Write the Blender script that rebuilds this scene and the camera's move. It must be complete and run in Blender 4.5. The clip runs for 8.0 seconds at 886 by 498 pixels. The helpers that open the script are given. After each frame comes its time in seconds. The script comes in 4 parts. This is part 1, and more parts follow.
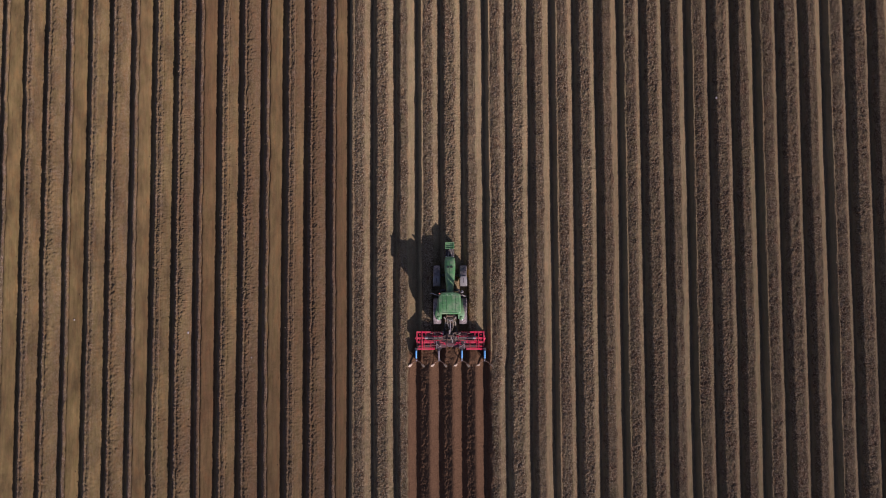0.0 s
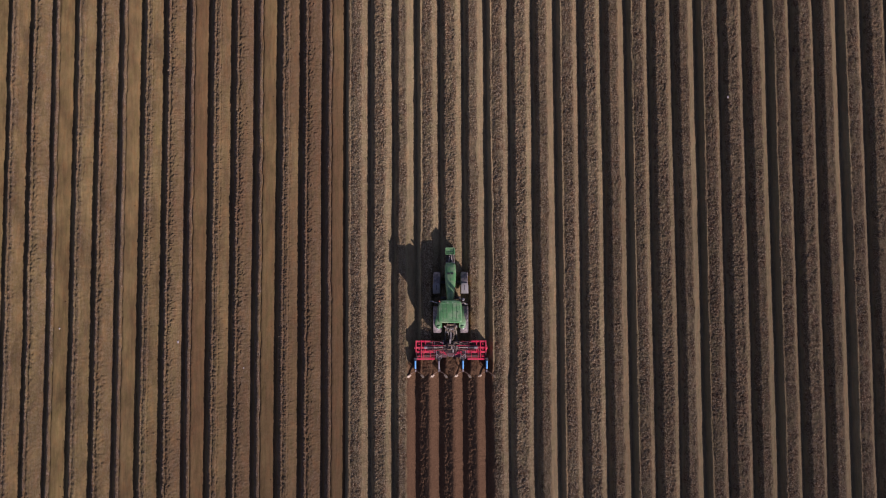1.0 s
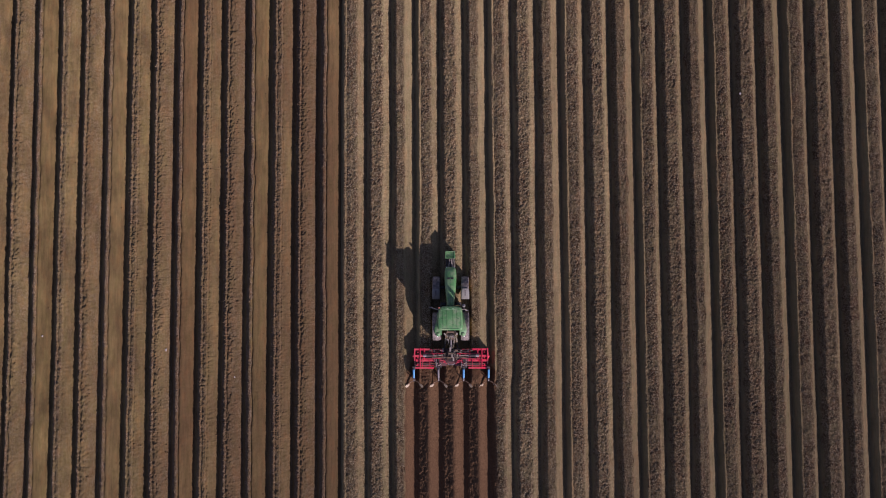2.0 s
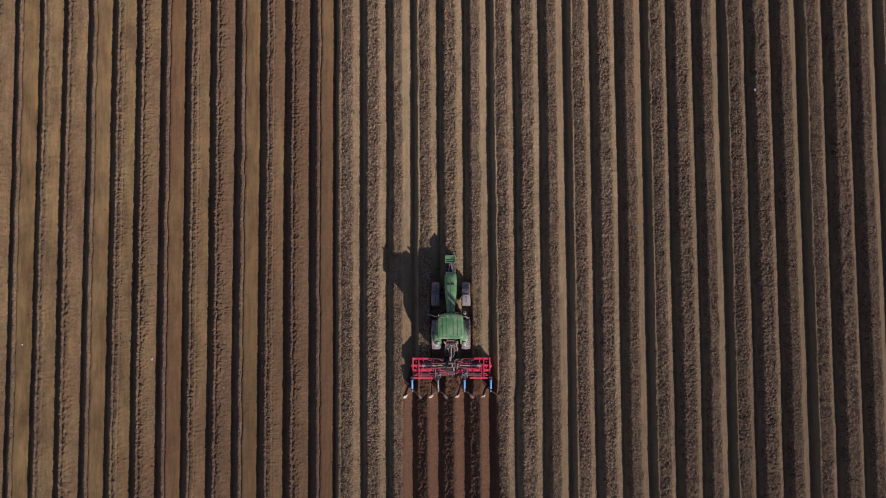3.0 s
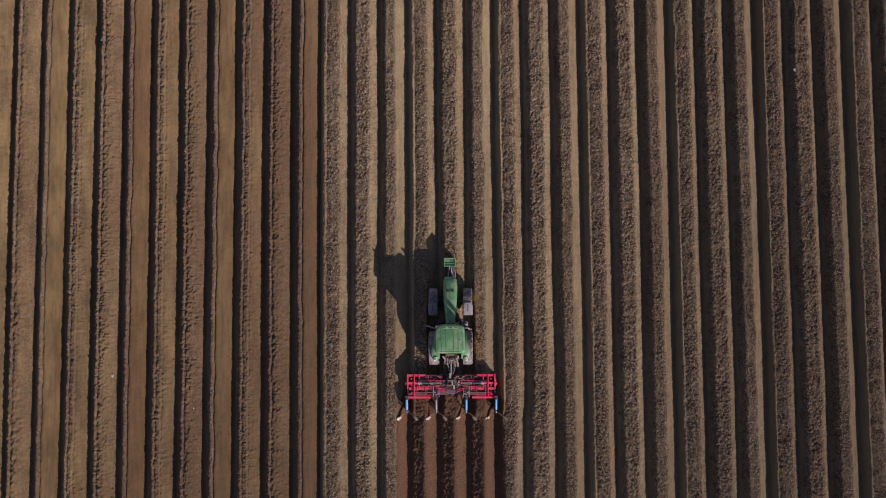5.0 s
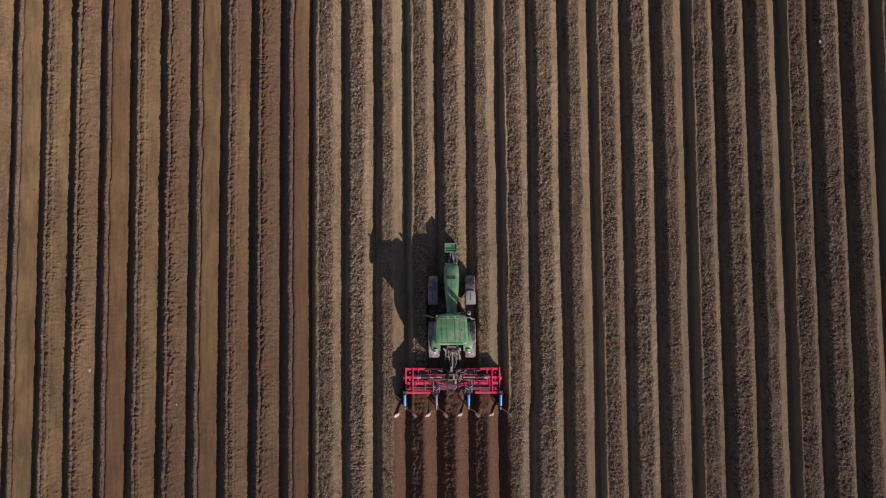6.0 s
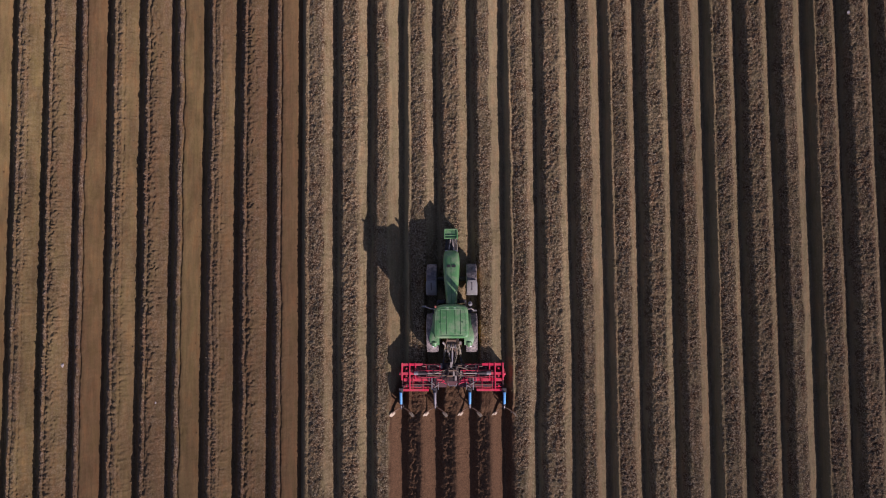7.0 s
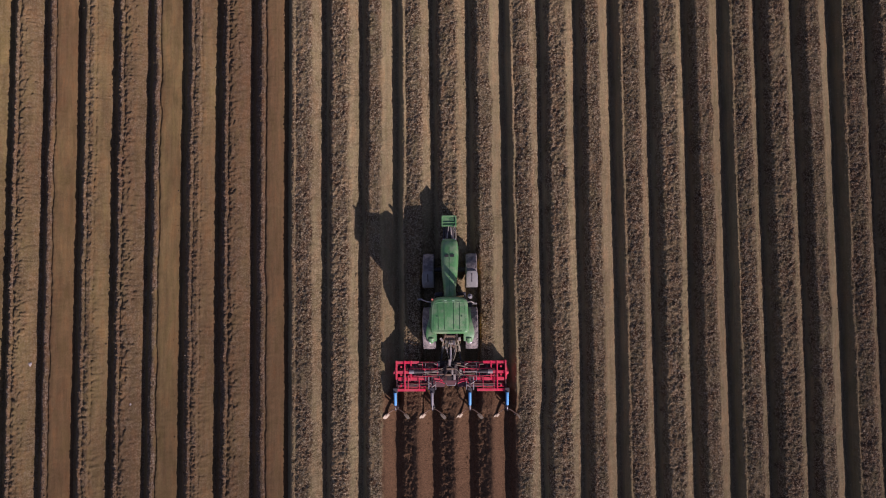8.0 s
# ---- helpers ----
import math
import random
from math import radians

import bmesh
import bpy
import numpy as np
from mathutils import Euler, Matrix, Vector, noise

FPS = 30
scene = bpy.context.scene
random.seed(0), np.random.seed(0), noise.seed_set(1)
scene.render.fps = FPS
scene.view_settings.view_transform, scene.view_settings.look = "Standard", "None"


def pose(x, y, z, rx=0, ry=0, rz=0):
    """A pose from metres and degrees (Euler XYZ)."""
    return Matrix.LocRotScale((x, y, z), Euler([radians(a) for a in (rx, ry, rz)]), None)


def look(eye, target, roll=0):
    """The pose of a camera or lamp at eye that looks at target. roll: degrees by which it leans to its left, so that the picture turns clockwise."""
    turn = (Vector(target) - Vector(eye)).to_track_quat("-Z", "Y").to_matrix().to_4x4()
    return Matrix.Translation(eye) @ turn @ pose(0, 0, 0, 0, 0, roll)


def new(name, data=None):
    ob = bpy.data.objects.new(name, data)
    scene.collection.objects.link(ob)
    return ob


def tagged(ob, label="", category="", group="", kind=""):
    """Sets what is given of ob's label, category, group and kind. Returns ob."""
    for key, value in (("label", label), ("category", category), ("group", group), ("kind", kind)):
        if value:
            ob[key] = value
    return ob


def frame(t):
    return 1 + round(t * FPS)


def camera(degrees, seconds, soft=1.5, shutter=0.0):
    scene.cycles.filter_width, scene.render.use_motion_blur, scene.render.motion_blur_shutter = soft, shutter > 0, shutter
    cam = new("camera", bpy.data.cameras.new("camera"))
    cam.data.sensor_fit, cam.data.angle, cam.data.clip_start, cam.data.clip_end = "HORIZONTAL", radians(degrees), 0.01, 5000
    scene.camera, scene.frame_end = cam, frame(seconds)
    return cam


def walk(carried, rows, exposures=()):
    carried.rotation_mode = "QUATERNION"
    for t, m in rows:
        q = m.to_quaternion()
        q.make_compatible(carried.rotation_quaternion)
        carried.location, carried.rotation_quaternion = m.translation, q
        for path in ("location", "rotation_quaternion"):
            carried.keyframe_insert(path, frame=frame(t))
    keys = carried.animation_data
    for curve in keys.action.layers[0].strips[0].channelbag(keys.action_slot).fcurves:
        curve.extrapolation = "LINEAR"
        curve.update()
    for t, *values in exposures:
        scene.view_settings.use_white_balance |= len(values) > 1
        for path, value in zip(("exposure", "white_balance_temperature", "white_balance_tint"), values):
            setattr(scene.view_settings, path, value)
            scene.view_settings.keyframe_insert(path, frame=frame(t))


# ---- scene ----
cam = camera(66, 8.0, soft=1.05)
walk(cam, [
    (0, pose(1.011, 3.614, 52.161, 2.841, 1.727, -0.248)),
    (0.5, pose(1.011, 3.810, 51.162, 2.935, 1.756, -0.267)),
    (1, pose(0.988, 3.989, 50.111, 3.002, 1.789, -0.270)),
    (1.5, pose(0.978, 4.149, 49.054, 3.028, 1.799, -0.305)),
    (3, pose(0.897, 4.705, 45.720, 3.046, 1.802, -0.340)),
    (3.5, pose(0.897, 4.888, 44.446, 3.053, 1.814, -0.363)),
    (4, pose(0.885, 5.038, 43.116, 3.101, 1.830, -0.368)),
    (4.5, pose(0.906, 5.092, 41.781, 3.219, 1.880, -0.406)),
    (6, pose(0.669, 4.262, 37.713, 3.257, 1.778, -0.483)),
    (6.5, pose(0.662, 3.973, 36.380, 3.266, 1.831, -0.463)),
    (7, pose(0.657, 3.733, 35.055, 3.249, 1.839, -0.433)),
    (7.5, pose(0.650, 3.535, 33.753, 3.232, 1.818, -0.450)),
    (8, pose(0.674, 3.342, 32.459, 3.252, 1.825, -0.561)),
], exposures=((0.0, 0.12, 6370, 55), (8.0, 0.12, 6370, 55)))

# ---- light: low autumn sun from behind and to the right of the tractor ----
SUN_EL, SUN_AZ = radians(25.0), radians(41.0)
to_sun = Vector((math.cos(SUN_EL) * math.sin(SUN_AZ), -math.cos(SUN_EL) * math.cos(SUN_AZ), math.sin(SUN_EL)))
world = bpy.data.worlds.new("sky")
scene.world = world
world.use_nodes = True
wn = world.node_tree
sky = wn.nodes.new("ShaderNodeTexSky")
sky.sky_type, sky.sun_disc = "NISHITA", False
sky.sun_elevation = SUN_EL
sky.air_density, sky.dust_density, sky.ozone_density = 1.0, 0.25, 0.7
sky.sun_rotation = math.atan2(to_sun.x, to_sun.y)
wn.links.new(sky.outputs[0], wn.nodes["Background"].inputs[0])
wn.nodes["Background"].inputs[1].default_value = 0.086
sun = new("sun", bpy.data.lights.new("sun", "SUN"))
sun.data.energy, sun.data.angle, sun.data.color = 4.5, radians(0.53), (0.968, 1.0, 0.875)
sun.matrix_world = look(to_sun * 60, (0, 0, 0))


# ---- materials ----
def node_material(name):
    mat = bpy.data.materials.new(name)
    mat.use_nodes = True
    nt = mat.node_tree
    return mat, nt, nt.nodes["Principled BSDF"]


def noise_node(nt, coord, scale, detail=4.0, rough=0.6):
    n = nt.nodes.new("ShaderNodeTexNoise")
    n.inputs["Scale"].default_value, n.inputs["Detail"].default_value, n.inputs["Roughness"].default_value = scale, detail, rough
    nt.links.new(coord, n.inputs["Vector"])
    return n.outputs["Fac"]


def ramp(nt, fac, stops):
    r = nt.nodes.new("ShaderNodeValToRGB")
    while len(r.color_ramp.elements) < len(stops):
        r.color_ramp.elements.new(0.5)
    for e, (p, col) in zip(r.color_ramp.elements, stops):
        e.position, e.color = p, (*col, 1)
    nt.links.new(fac, r.inputs[0])
    return r.outputs[0]


def mix(nt, fac, a, b, how="MIX"):
    m = nt.nodes.new("ShaderNodeMix")
    m.data_type, m.blend_type = "RGBA", how
    if isinstance(fac, (int, float)):
        m.inputs[0].default_value = fac
    else:
        nt.links.new(fac, m.inputs[0])
    for k, v in ((6, a), (7, b)):
        if isinstance(v, tuple):
            m.inputs[k].default_value = (*v, 1)
        else:
            nt.links.new(v, m.inputs[k])
    return m.outputs[2]


def bump(nt, bsdf, height, strength, distance):
    b = nt.nodes.new("ShaderNodeBump")
    b.inputs["Strength"].default_value, b.inputs["Distance"].default_value = strength, distance
    nt.links.new(height, b.inputs["Height"])
    nt.links.new(b.outputs[0], bsdf.inputs["Normal"])


def attribute(nt, name):
    a = nt.nodes.new("ShaderNodeAttribute")
    a.attribute_name = name
    return a.outputs["Fac"]


def math_node(nt, how, a, b, c=None):
    m = nt.nodes.new("ShaderNodeMath")
    m.operation = how
    for i, v in enumerate((a, b, c)):
        if isinstance(v, (int, float)):
            m.inputs[i].default_value = v
        elif v is not None:
            nt.links.new(v, m.inputs[i])
    return m.outputs[0]


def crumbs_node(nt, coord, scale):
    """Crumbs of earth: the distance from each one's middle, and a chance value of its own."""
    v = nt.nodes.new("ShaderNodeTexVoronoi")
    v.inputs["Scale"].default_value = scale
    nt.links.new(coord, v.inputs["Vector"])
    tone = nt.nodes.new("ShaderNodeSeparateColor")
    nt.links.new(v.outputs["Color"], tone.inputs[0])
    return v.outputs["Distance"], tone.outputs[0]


def soil_material(name, dry, dry_dark, deep_tone, crumb_tones, fresh, relief, grain_height):
    """Tilled soil: dry crusted faces with streaks along the rows, crumbly strips of dark and pale crumbs (their
    contrast partly painted shade), and red-brown soil where it has just been turned. tone: how dark a pass is coloured,
    shade at the far right included."""
    mat, nt, bsdf = node_material(name)
    geo = nt.nodes.new("ShaderNodeNewGeometry").outputs["Position"]
    stretch = nt.nodes.new("ShaderNodeMapping")
    stretch.inputs["Scale"].default_value = (1, 0.3, 1)
    nt.links.new(geo, stretch.inputs["Vector"])
    streak = nt.nodes.new("ShaderNodeMapping")
    streak.inputs["Scale"].default_value = (1, 0.06, 1)
    nt.links.new(geo, streak.inputs["Vector"])
    crumb, tone_depth = attribute(nt, "crumb"), attribute(nt, "tone")
    patch = noise_node(nt, stretch.outputs[0], 1.1, 4, 0.6)
    base = ramp(nt, patch, [(0.3, dry_dark), (0.66, dry)])
    base = mix(nt, tone_depth, base, deep_tone)
    one = nt.nodes.new("ShaderNodeObjectInfo").outputs["Random"]
    base = mix(nt, 0.65, base, ramp(nt, one, [(0.0, (1.0, 0.93, 0.85)), (0.5, (0.95, 0.97, 0.86)), (1.0, (1.12, 1.12, 1.06))]), "MULTIPLY")
    stain = ramp(nt, noise_node(nt, stretch.outputs[0], 2.9, 4, 0.6), [(0.34, (0.86, 0.90, 0.82)), (0.5, (1, 1, 1)), (0.68, (1.16, 1.02, 0.95))])
    base = mix(nt, 0.9, base, stain, "MULTIPLY")
    lines = ramp(nt, noise_node(nt, streak.outputs[0], 9, 3, 0.6), [(0.36, (0.86, 0.84, 0.82)), (0.52, (1, 1, 1)), (0.66, (1.10, 1.09, 1.06))])
    base = mix(nt, 0.9, base, lines, "MULTIPLY")
    grain = noise_node(nt, geo, 30, 4, 0.7)
    base = mix(nt, 1.0, base, ramp(nt, grain, [(0.34, (0.80, 0.78, 0.76)), (0.5, (1, 1, 1)), (0.66, (1.18, 1.17, 1.14))]), "MULTIPLY")
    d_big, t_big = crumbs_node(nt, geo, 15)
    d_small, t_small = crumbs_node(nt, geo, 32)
    # random dark and pale crumbs also stand in for shaded pits and lit tops
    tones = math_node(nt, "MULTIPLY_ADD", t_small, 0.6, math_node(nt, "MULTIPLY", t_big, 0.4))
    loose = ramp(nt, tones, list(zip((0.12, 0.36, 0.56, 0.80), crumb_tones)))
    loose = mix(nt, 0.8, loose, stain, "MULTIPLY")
    # deeper tone also darkens the crumbs, standing in for shade on the far right
    loose = mix(nt, math_node(nt, "MULTIPLY", tone_depth, 0.7), loose, mix(nt, 1.0, loose, (0.56, 0.52, 0.53), "MULTIPLY"))
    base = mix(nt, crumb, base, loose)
    turned_soil = mix(nt, 0.55, fresh, ramp(nt, tones, [(0.2, tuple(0.5 * v for v in fresh)), (0.5, fresh), (0.8, tuple(1.5 * v for v in fresh))]))
    base = mix(nt, attribute(nt, "fresh"), base, turned_soil)
    nt.links.new(base, bsdf.inputs["Base Color"])
    bsdf.inputs["Roughness"].default_value = 0.95
    bsdf.inputs["Specular IOR Level"].default_value = 0.1
    bsdf.inputs["Diffuse Roughness"].default_value = 0.8
    lumps = math_node(nt, "MULTIPLY_ADD", d_big, -1.0, math_node(nt, "MULTIPLY", d_small, -0.75))
    lumps = math_node(nt, "MULTIPLY", lumps, math_node(nt, "MULTIPLY_ADD", crumb, 1.1, relief))
    fine = math_node(nt, "MULTIPLY", noise_node(nt, geo, 26, 5, 0.75), math_node(nt, "MULTIPLY_ADD", crumb, 0.9, 0.25))
    bump(nt, bsdf, math_node(nt, "ADD", lumps, fine), 0.9, grain_height)
    return mat


def paint_material(name, colour, dust=(0.30, 0.24, 0.17), dusty=0.25, rough=0.42, metal=0.0):
    """Painted or bare metal with dust, scuffs and faint waviness."""
    mat, nt, bsdf = node_material(name)
    co = nt.nodes.new("ShaderNodeTexCoord").outputs["Object"]
    a = noise_node(nt, co, 2.5, 5, 0.65)
    b = noise_node(nt, co, 40, 3, 0.6)
    shade = mix(nt, ramp(nt, b, [(0.35, (0, 0, 0)), (0.7, (1, 1, 1))]), tuple(0.85 * v for v in colour), colour)
    grime = ramp(nt, a, [(0.42, (0, 0, 0)), (0.72, (dusty * 2, dusty * 2, dusty * 2))])
    nt.links.new(mix(nt, grime, shade, dust), bsdf.inputs["Base Color"])
    nt.links.new(ramp(nt, a, [(0.35, (rough,) * 3), (0.75, (min(1, rough + 0.35),) * 3)]), bsdf.inputs["Roughness"])
    bsdf.inputs["Metallic"].default_value = metal
    bump(nt, bsdf, b, 0.15, 0.004)
    return mat


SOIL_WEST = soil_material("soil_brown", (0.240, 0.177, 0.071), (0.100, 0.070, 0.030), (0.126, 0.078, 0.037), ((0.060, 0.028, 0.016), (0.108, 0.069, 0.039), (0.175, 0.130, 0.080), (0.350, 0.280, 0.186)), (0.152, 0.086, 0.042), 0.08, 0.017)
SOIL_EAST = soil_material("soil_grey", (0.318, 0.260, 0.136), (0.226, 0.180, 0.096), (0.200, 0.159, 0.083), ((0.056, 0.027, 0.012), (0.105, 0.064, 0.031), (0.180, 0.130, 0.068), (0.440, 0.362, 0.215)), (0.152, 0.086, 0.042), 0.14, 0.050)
GREEN = paint_material("green_paint", (0.068, 0.245, 0.078), dust=(0.28, 0.31, 0.19), dusty=0.34, rough=0.42)
DARK_GREEN = paint_material("dark_green_seal", (0.038, 0.145, 0.052), dusty=0.05, rough=0.5)
ROOF_EDGE = paint_material("lighter_green_paint", (0.105, 0.30, 0.115), dust=(0.28, 0.31, 0.19), dusty=0.3, rough=0.4)
PALE_GREEN = paint_material("pale_green_paint", (0.22, 0.42, 0.22), dusty=0.15, rough=0.45)
RED = paint_material("red_paint", (0.80, 0.03, 0.07), dust=(0.36, 0.15, 0.12), dusty=0.3, rough=0.45)
BLACK = paint_material("black_plastic", (0.012, 0.012, 0.012), dusty=0.03, rough=0.6)
GREASY = paint_material("greasy_iron", (0.032, 0.026, 0.024), dust=(0.085, 0.058, 0.042), dusty=0.3, rough=0.8)
# red paint below the frame, with its shade put into a darker colour
SHADED_RED = paint_material("shaded_red_paint", (0.085, 0.022, 0.024), dust=(0.085, 0.055, 0.042), dusty=0.4, rough=0.6)
BLUE = paint_material("blue_paint", (0.10, 0.47, 0.80), dusty=0.06, rough=0.4)
BLADE = paint_material("soil_polished_steel", (0.34, 0.28, 0.18), dusty=0.15, rough=0.45, metal=0.2)
BOARD = paint_material("soil_browned_steel", (0.20, 0.125, 0.075), dust=(0.13, 0.08, 0.05), dusty=0.4, rough=0.6)
GREY = paint_material("grey_steel", (0.30, 0.29, 0.28), dusty=0.2, rough=0.5, metal=0.4)
DARK = paint_material("dark_iron", (0.048, 0.044, 0.043), dust=(0.16, 0.13, 0.10), dusty=0.16, rough=0.6)
WORN = paint_material("worn_steel", (0.52, 0.46, 0.37), dusty=0.15, rough=0.4, metal=0.5)
RUBBER = paint_material("dusty_rubber", (0.085, 0.078, 0.072), dust=(0.26, 0.225, 0.19), dusty=0.8, rough=0.85)
GUARD = paint_material("dusty_plastic", (0.175, 0.18, 0.16), dust=(0.30, 0.275, 0.235), dusty=0.22, rough=0.7)
HOSE = paint_material("hose", (0.24, 0.22, 0.14), dusty=0.15, rough=0.6)
YELLOW = paint_material("yellow_paint", (0.55, 0.42, 0.05), dusty=0.1, rough=0.4)
AMBER = paint_material("amber_lens", (0.55, 0.17, 0.12), dusty=0.03, rough=0.2)
LENS = paint_material("lamp_lens", (0.75, 0.78, 0.72), dusty=0.05, rough=0.15)
RUST = paint_material("rusty_steel", (0.24, 0.15, 0.085), dusty=0.2, rough=0.6)
STONE = paint_material("pale_stone", (0.42, 0.38, 0.32), dusty=0.2, rough=0.8)
GLASS, gnt, gb = node_material("cab_glass")
gb.inputs["Base Color"].default_value = (0.30, 0.38, 0.35, 1)
gb.inputs["Transmission Weight"].default_value, gb.inputs["Roughness"].default_value, gb.inputs["IOR"].default_value = 1.0, 0.02, 1.45


# ---- field ----
PITCH, FIRST = 1.72, 0.84      # distance between furrows; furrow right of the tractor's middle
Y_FINE = (-12.8, 27.0)
WEST_END = -5                  # ridges up to this one belong to the browner, smoother pass


def hashed(ix, iy, seed):
    h = (ix.astype(np.int64) * 374761393 + iy.astype(np.int64) * 668265263 + seed * 974634541) & 0x7FFFFFFF
    h = ((h ^ (h >> 13)) * 1274126177) & 0x7FFFFFFF
    return ((h ^ (h >> 16)) & 0xFFFF) / 65535.0


def vnoise(x, y, seed):
    """Smooth value noise in -1..1."""
    x, y = np.broadcast_arrays(np.asarray(x, float), np.asarray(y, float))
    ix, iy = np.floor(x), np.floor(y)
    fx, fy = x - ix, y - iy
    fx, fy = fx * fx * (3 - 2 * fx), fy * fy * (3 - 2 * fy)
    a, b = hashed(ix, iy, seed), hashed(ix + 1, iy, seed)
    c, d = hashed(ix, iy + 1, seed), hashed(ix + 1, iy + 1, seed)
    return 2 * (a * (1 - fx) * (1 - fy) + b * fx * (1 - fy) + c * (1 - fx) * fy + d * fx * fy) - 1


def smooth(a, b, x):
    t = np.clip((x - a) / (b - a), 0, 1)
    return t * t * (3 - 2 * t)


def furrow_x(k, y):
    """The line of the furrow right of ridge k."""
    # the untouched rows of the grey pass lie a hand's width off the ridger's own
    x = FIRST + PITCH * k + (0.13 if k > WEST_END else 0.0) * (smooth(-2.8, -1.8, np.asarray(y)) if -3 < k < 3 else 1.0)
    return x + 0.035 * vnoise(np.asarray(y) / 7.0, 0 * np.asarray(y) + k * 3.7, 5) + 0.015 * vnoise(np.asarray(y) / 1.3, 0 * np.asarray(y) + k * 5.1, 6) + 0.012 * vnoise(np.asarray(y) * 5.0, 0 * np.asarray(y) + k * 4.3, 7)


def worked(x, y):
    """1 where the ridger has passed: behind its wings, as wide as its four bodies."""
    edge = -2.35 + 0.25 * vnoise(x * 2.2, y * 2.2, 31)
    side = 3.05 + 0.08 * vnoise(x * 0 + 3, y * 1.5, 33)
    return (1 - smooth(edge - 0.25, edge + 0.25, y)) * (1 - smooth(side - 0.12, side + 0.12, np.abs(x + 0.1)))


def turned(x, y):
    """Moist soil already stirred under the implement."""
    edge = -0.75 + 0.3 * vnoise(x * 3, y * 3, 35)
    return (1 - smooth(edge - 0.3, edge + 0.3, y)) * (1 - smooth(-0.15, 0.15, np.abs(x + 0.05) + 0.1 * vnoise(x * 4, y * 4, 36) - 2.8 - 0.35 * (1 - smooth(-1.7, -1.2, y))))


def lumps(x, y, size, seed):
    """Clods lying side by side: domes of uneven height about one size across, 0 in the gaps between them."""
    x, y = x / size, y / size
    ix, iy = np.floor(x), np.floor(y)
    top = np.zeros_like(x)
    for dx in (-1, 0, 1):
        for dy in (-1, 0, 1):
            cx, cy = ix + dx, iy + dy
            jx, jy = hashed(cx, cy, seed), hashed(cx, cy, seed + 1)
            r = 0.45 + 0.3 * hashed(cx, cy, seed + 2)
            d = ((x - cx - jx) ** 2 + (y - cy - jy) ** 2) / r ** 2
            top = np.maximum(top, np.clip(1 - d, 0, 1) * r * (0.35 + 1.3 * hashed(cx, cy, seed + 3)))
    return top


def strip(a, b, soft, u):
    return smooth(a - soft, a + soft, u) * (1 - smooth(b - soft, b + soft, u))


# across a ridge, from the left furrow (0) to the right furrow (1): the line of its height, and the share that is shoulder, loose middle and flank
PROFILES = {
    ("west", 0): ((0, 0.06, 0.27, 0.32, 0.36, 0.39, 0.43, 0.50, 0.62, 0.77, 0.91, 0.97, 1), (0, 0.03, 0.84, 0.99, 0.94, 0.80, 0.90, 0.97, 0.92, 0.70, 0.31, 0.06, 0), 0.37, 0.84),
    ("west", 1): ((0, 0.06, 0.27, 0.33, 0.40, 0.43, 0.48, 0.55, 0.73, 0.90, 0.97, 1), (0, 0.03, 0.84, 1.0, 0.97, 0.74, 0.90, 0.90, 0.70, 0.33, 0.06, 0), 0.41, 0.44),
    ("west", 2): ((0, 0.06, 0.27, 0.32, 0.36, 0.39, 0.45, 0.56, 0.60, 0.64, 0.77, 0.91, 0.97, 1), (0, 0.03, 0.80, 0.95, 0.93, 0.82, 0.93, 0.98, 0.82, 0.85, 0.66, 0.31, 0.06, 0), 0.37, 0.59),
    ("east", 0): ((0, 0.05, 0.20, 0.25, 0.35, 0.62, 0.71, 0.85, 0.95, 1), (0, 0.03, 0.90, 0.99, 0.98, 1.0, 0.86, 0.42, 0.06, 0), 0.28, 0.69),
    ("east", 1): ((0, 0.06, 0.22, 0.27, 0.36, 0.52, 0.60, 0.81, 0.95, 1), (0, 0.03, 0.90, 0.98, 0.97, 1.0, 0.93, 0.46, 0.05, 0), 0.28, 0.58),
    ("east", 2): ((0, 0.05, 0.155, 0.18, 0.205, 0.24, 0.30, 0.40, 0.60, 0.69, 0.84, 0.95, 1), (0, 0.03, 0.88, 1.0, 0.99, 0.80, 0.87, 0.95, 1.0, 0.90, 0.42, 0.06, 0), 0.25, 0.68),
}


